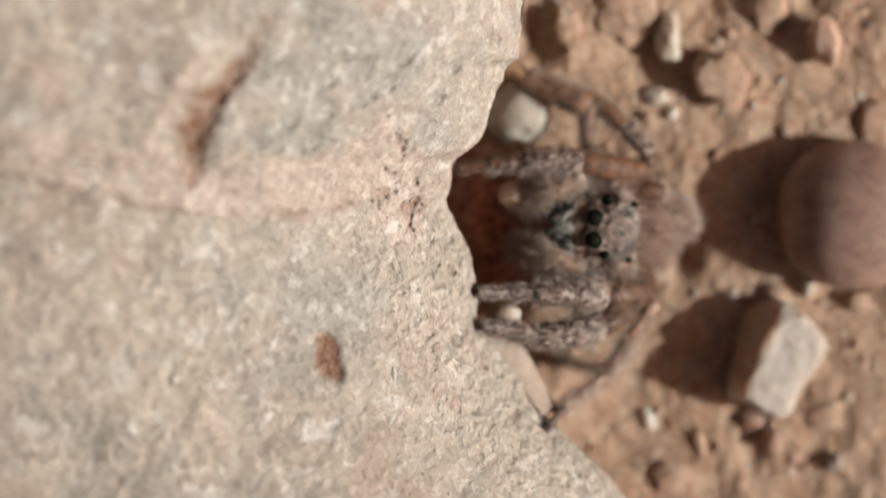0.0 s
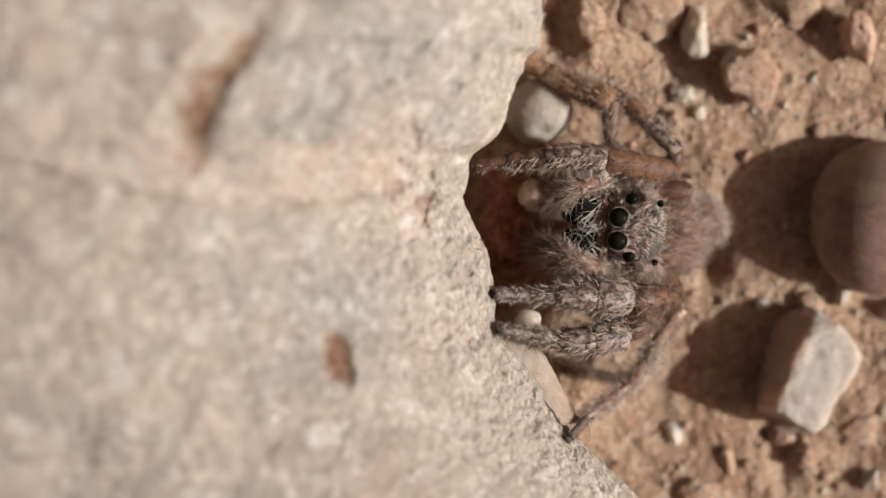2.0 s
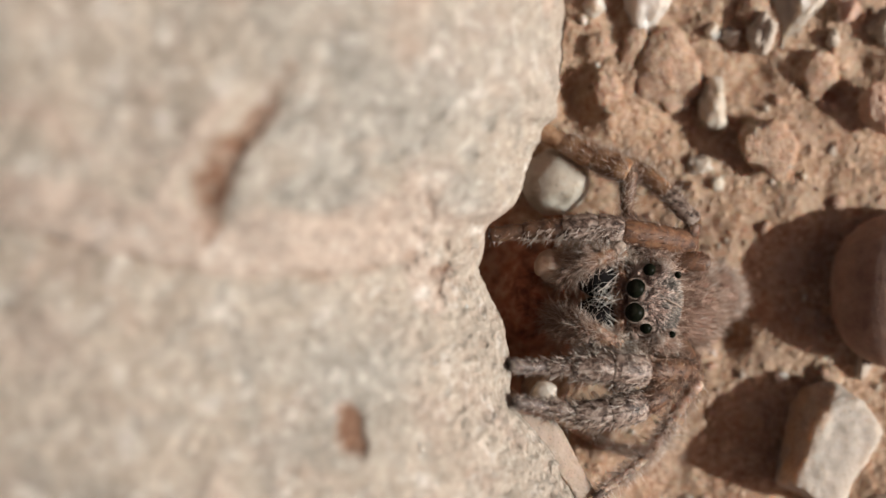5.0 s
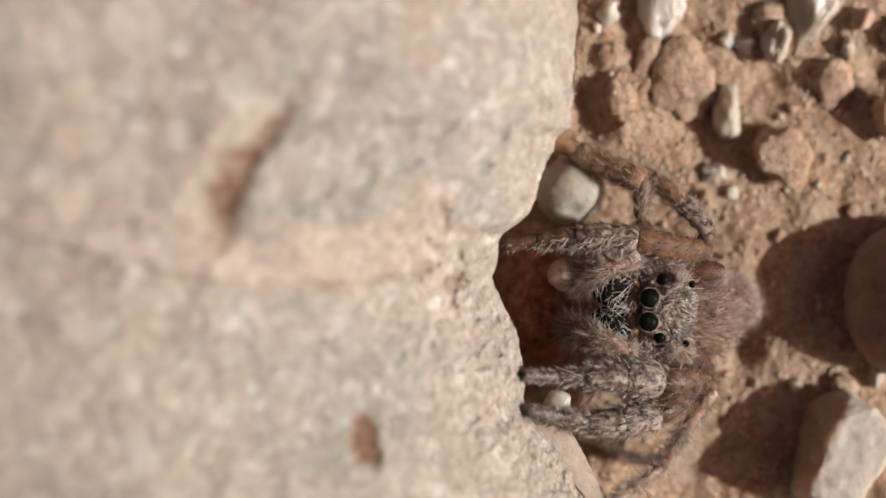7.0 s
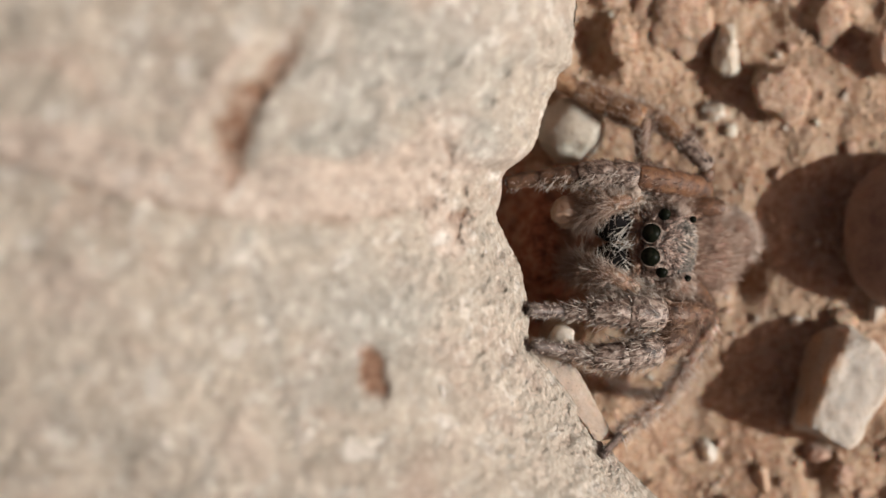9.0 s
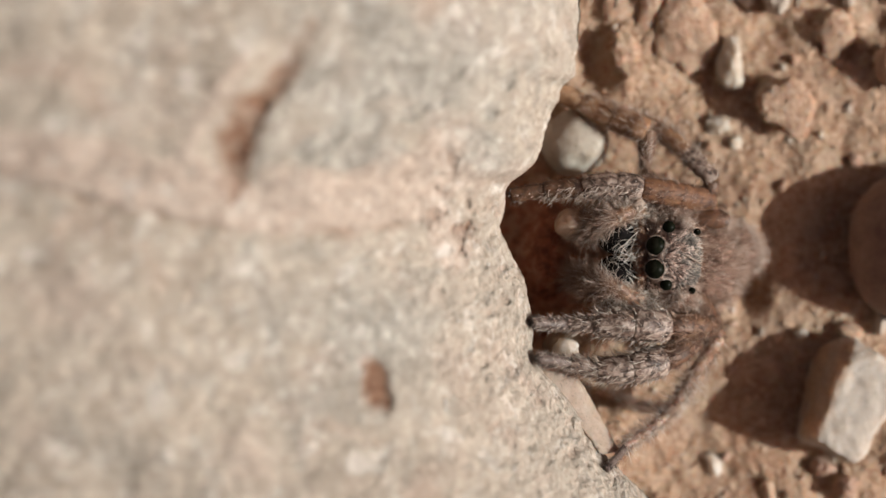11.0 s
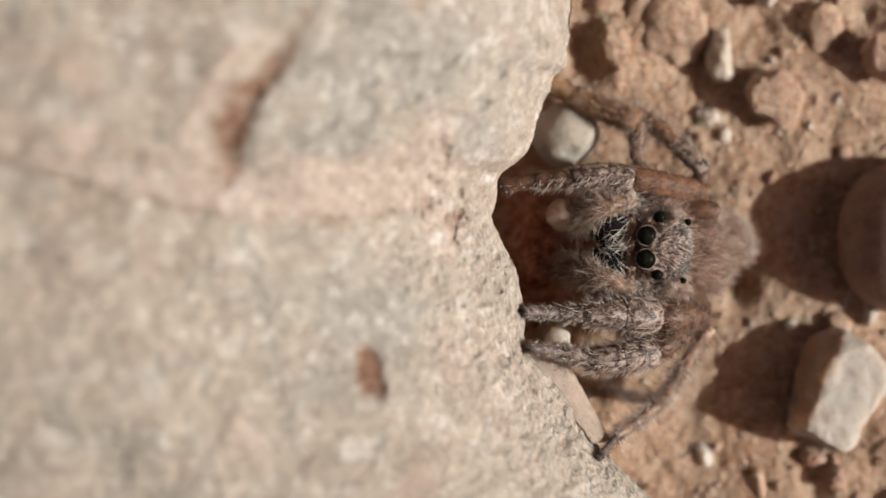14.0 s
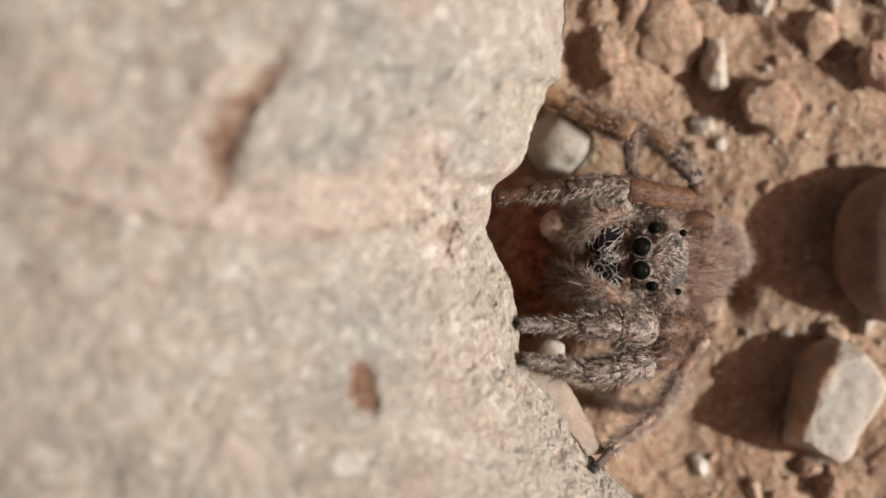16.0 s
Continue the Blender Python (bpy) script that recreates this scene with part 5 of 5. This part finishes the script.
FAR_HAIR = [[(170, (0.08, 0.24), 0.0070, H_BROWN, NO), (110, (0.12, 0.36), 0.0065, H_TAN, NO), (40, (0.12, 0.30), 0.0065, H_DUSK, NO)],
            [(160, (0.08, 0.20), 0.0085, H_BROWN, NO), (150, (0.14, 0.42), 0.0080, H_PALE, (0, -1.1, -0.1)), (90, (0.08, 0.22), 0.0080, H_GREY, NO)],
            [(160, (0.08, 0.20), 0.0085, H_BROWN, NO), (160, (0.16, 0.46), 0.0080, H_PALE, (0, -1.2, -0.1)), (80, (0.08, 0.22), 0.0080, H_GREY, NO)],
            [(150, (0.08, 0.20), 0.0085, H_BROWN, NO), (140, (0.12, 0.32), 0.0085, H_PALE, (0, -1.2, -0.1))],
            [(120, (0.05, 0.14), 0.0085, H_BROWN, NO), (50, (0.08, 0.18), 0.0085, H_PALE, (0, -0.8, 0))]]
THIN = [[(160, (0.12, 0.30), 0.0075, H_BROWN, NO)], [(240, (0.14, 0.38), 0.0075, H_TAN, NO), (60, (0.2, 0.42), 0.0070, H_PALE, NO)],
        [(260, (0.14, 0.44), 0.0068, H_SOFT, NO), (220, (0.18, 0.48), 0.0070, H_PALE, (0.5, -0.2, 0)), (26, (0.2, 0.5), 0.0078, H_DUSK, (-0.7, 0.4, 0))],
        [(230, (0.14, 0.42), 0.0068, H_SOFT, NO), (190, (0.16, 0.44), 0.0070, H_PALE, (0.5, -0.2, 0)), (26, (0.2, 0.5), 0.0078, H_DUSK, (-0.7, 0.4, 0))], [(140, (0.06, 0.18), 0.0080, H_DUSK, NO)]]
SPARSE = [[(130, (0.08, 0.22), 0.0070, H_BROWN, NO), (60, (0.12, 0.30), 0.0062, H_TAN, NO)], [(200, (0.10, 0.30), 0.0060, H_TAN, NO), (120, (0.12, 0.36), 0.0062, H_PALE, (0.4, 0.7, 0.2))], [(240, (0.10, 0.32), 0.0062, H_TAN, NO), (160, (0.12, 0.34), 0.0060, H_PALE, (0.4, 0.7, 0.2)), (12, (0.12, 0.3), 0.0070, H_DUSK, NO)],
          [(220, (0.10, 0.30), 0.0062, H_TAN, NO), (150, (0.12, 0.32), 0.0060, H_PALE, (0.4, 0.7, 0.2)), (12, (0.12, 0.3), 0.0070, H_DUSK, NO)], [(90, (0.05, 0.14), 0.0075, H_DUSK, NO)]]
FORE = [M_FEMUR, M_LEG, M_LEG, M_LEG, M_TARSUS]
FAR = [M_RUFOUS, M_LEG, M_LEG, M_FEMUR, M_FEMUR]
BACK = [M_FEMUR, M_AMBER, M_SHIN, M_SHIN, M_SHIN]

far_fore = leg([(5.75, -0.1, 1.45), (6.36, 0.72, 1.85), (4.60, 1.00, 2.75), (4.00, 1.08, 2.75), (3.22, 1.04, 2.74), (2.30, 0.98, 2.68), (1.52, 0.86, 2.62)],
               [0.30, 0.31, 0.33, 0.34, 0.25, 0.18], FAR, FAR_HAIR, 1, "thick hairy foreleg with an amber femur", taper=0.10)
jv, jf, jn = ellipsoid((4.48, 0.58, 2.86), (0.24, 0.16, 0.16), 3, rz=35, lump=0.1)
part("joint_skin", jv, jf, M_RIM, far_fore, "pale skin of the joint")
leg([(5.80, -1.2, 1.45), (6.42, -2.32, 2.0), (5.14, -2.28, 3.15), (4.32, -2.21, 3.42), (3.42, -2.19, 3.45), (2.82, -2.20, 3.50), (1.96, -2.14, 3.88)],
    [0.30, 0.31, 0.40, 0.36, 0.20, 0.15], FORE, FORE_HAIR, 2, "thick hairy foreleg resting on the stone's edge")
leg([(5.70, -1.3, 1.40), (6.02, -2.65, 2.0), (5.08, -3.10, 2.95), (4.30, -3.28, 3.2), (3.50, -3.30, 3.3), (2.86, -3.10, 3.48), (2.05, -2.97, 3.84)],
    [0.26, 0.28, 0.41, 0.37, 0.20, 0.14], FORE, FORE_HAIR, 3, "hairy second leg resting on the stone's edge")
leg([(5.60, -0.2, 1.40), (5.30, 0.55, 1.45), (4.82, 1.50, 1.75), (4.87, 2.42, 1.80), (4.05, 2.76, 1.55), (3.32, 3.14, 1.35), (2.60, 3.48, 1.2)],
    [0.22, 0.20, 0.17, 0.33, 0.31, 0.25], [M_FEMUR, M_FEMUR, M_AMBER, M_AMBER, M_AMBER], SPARSE, 4, "amber-brown second leg stretched towards the stone", tuft=False, flat=0.9,
    bristles=[(2, 0.2, (0.9, -0.3, 0.3), 0.4), (2, 0.5, (1.0, -0.2, 0.3), 0.5), (2, 0.7, (0.9, 0.1, 0.4), 0.45), (4, 0.2, (0.2, 1.0, 0.3), 0.3), (4, 0.7, (0.2, 1.0, 0.3), 0.3)])
leg([(5.90, -0.1, 1.35), (6.05, 0.40, 1.55), (6.46, 1.22, 2.05), (5.80, 1.92, 1.85), (5.14, 2.52, 1.6), (4.45, 2.84, 1.5), (3.75, 3.16, 1.2)],
    [0.22, 0.20, 0.22, 0.23, 0.19, 0.13], [M_FEMUR, M_LEG, M_AMBER, M_AMBER, M_AMBER], SPARSE, 5, "slender brown third leg bent over the soil", flat=0.9,
    bristles=[(2, 0.3, (-0.8, -0.7, 0.2), 0.5), (2, 0.8, (-0.7, -0.8, 0.2), 0.55), (3, 0.4, (-0.5, -0.9, 0.2), 0.4)])
leg([(6.10, -1.2, 1.35), (6.25, -1.90, 1.6), (6.60, -2.62, 1.98), (5.95, -3.50, 2.05), (5.36, -4.43, 2.08), (4.22, -5.18, 2.75), (3.70, -5.60, 3.62)],
    [0.18, 0.18, 0.16, 0.14, 0.11, 0.09], [M_FEMUR, M_SHIN, M_SHIN, M_SHIN, M_TARSUS], THIN, 6, "slender hairy third leg reaching the stone's edge", flat=0.7,
    bristles=[(3, 0.2, (-1.0, 0.25, 0.2), 0.5), (3, 0.6, (-1.0, 0.2, 0.2), 0.55), (3, 0.95, (-1.0, 0.1, 0.1), 0.6), (4, 0.3, (-1.0, 0.15, 0.2), 0.55), (4, 0.5, (-0.9, 0.3, 0.2), 0.5), (4, 0.8, (-1.0, 0.0, 0.2), 0.45), (3, 0.4, (0.4, -0.9, 0.2), 0.4)])
leg([(6.10, -0.2, 1.40), (5.80, 0.24, 1.86), (6.64, 0.28, 2.05), (6.74, 0.20, 1.5), (7.00, -0.10, 0.9), (7.35, -0.35, 0.6), (7.75, -0.55, 0.42)],
    [0.24, 0.26, 0.22, 0.16, 0.12, 0.08], [M_RUFOUS, M_FEMUR, M_SHIN, M_SHIN, M_SHIN], SPARSE, 7, "brown hind leg folded under the abdomen", tuft=False, taper=0.02)
leg([(6.20, -1.2, 1.30), (6.60, -2.00, 1.30), (6.34, -3.45, 1.15), (5.50, -4.48, 1.15), (4.67, -4.36, 1.0), (4.15, -4.15, 0.8), (3.70, -3.95, 0.55)],
    [0.20, 0.19, 0.15, 0.13, 0.11, 0.08], BACK, SPARSE, 8, "slender brown hind leg bent under the body", tuft=False)


# The spider sits still; only the dim retinas shift a little behind the two large lenses.
def motions():
    for ob, sign in ((retinas[0], 1), (retinas[1], -1)):
        home = ob.location.copy()
        rows = [(t, Matrix.Translation(home) @ pose(0, 0, 0, rx, ry, 0)) for t, rx, ry in
                ((0.0, 20, 8), (1.5, 18, 10), (2.5, 6, -4), (3.5, -6, -12), (5.0, -4, -10), (8.0, -2, -8), (9.0, -8, -14), (12.5, 2, -6), (14.0, 6, -8), (16.0, 0, -10))]
        walk(ob, rows)


motions()
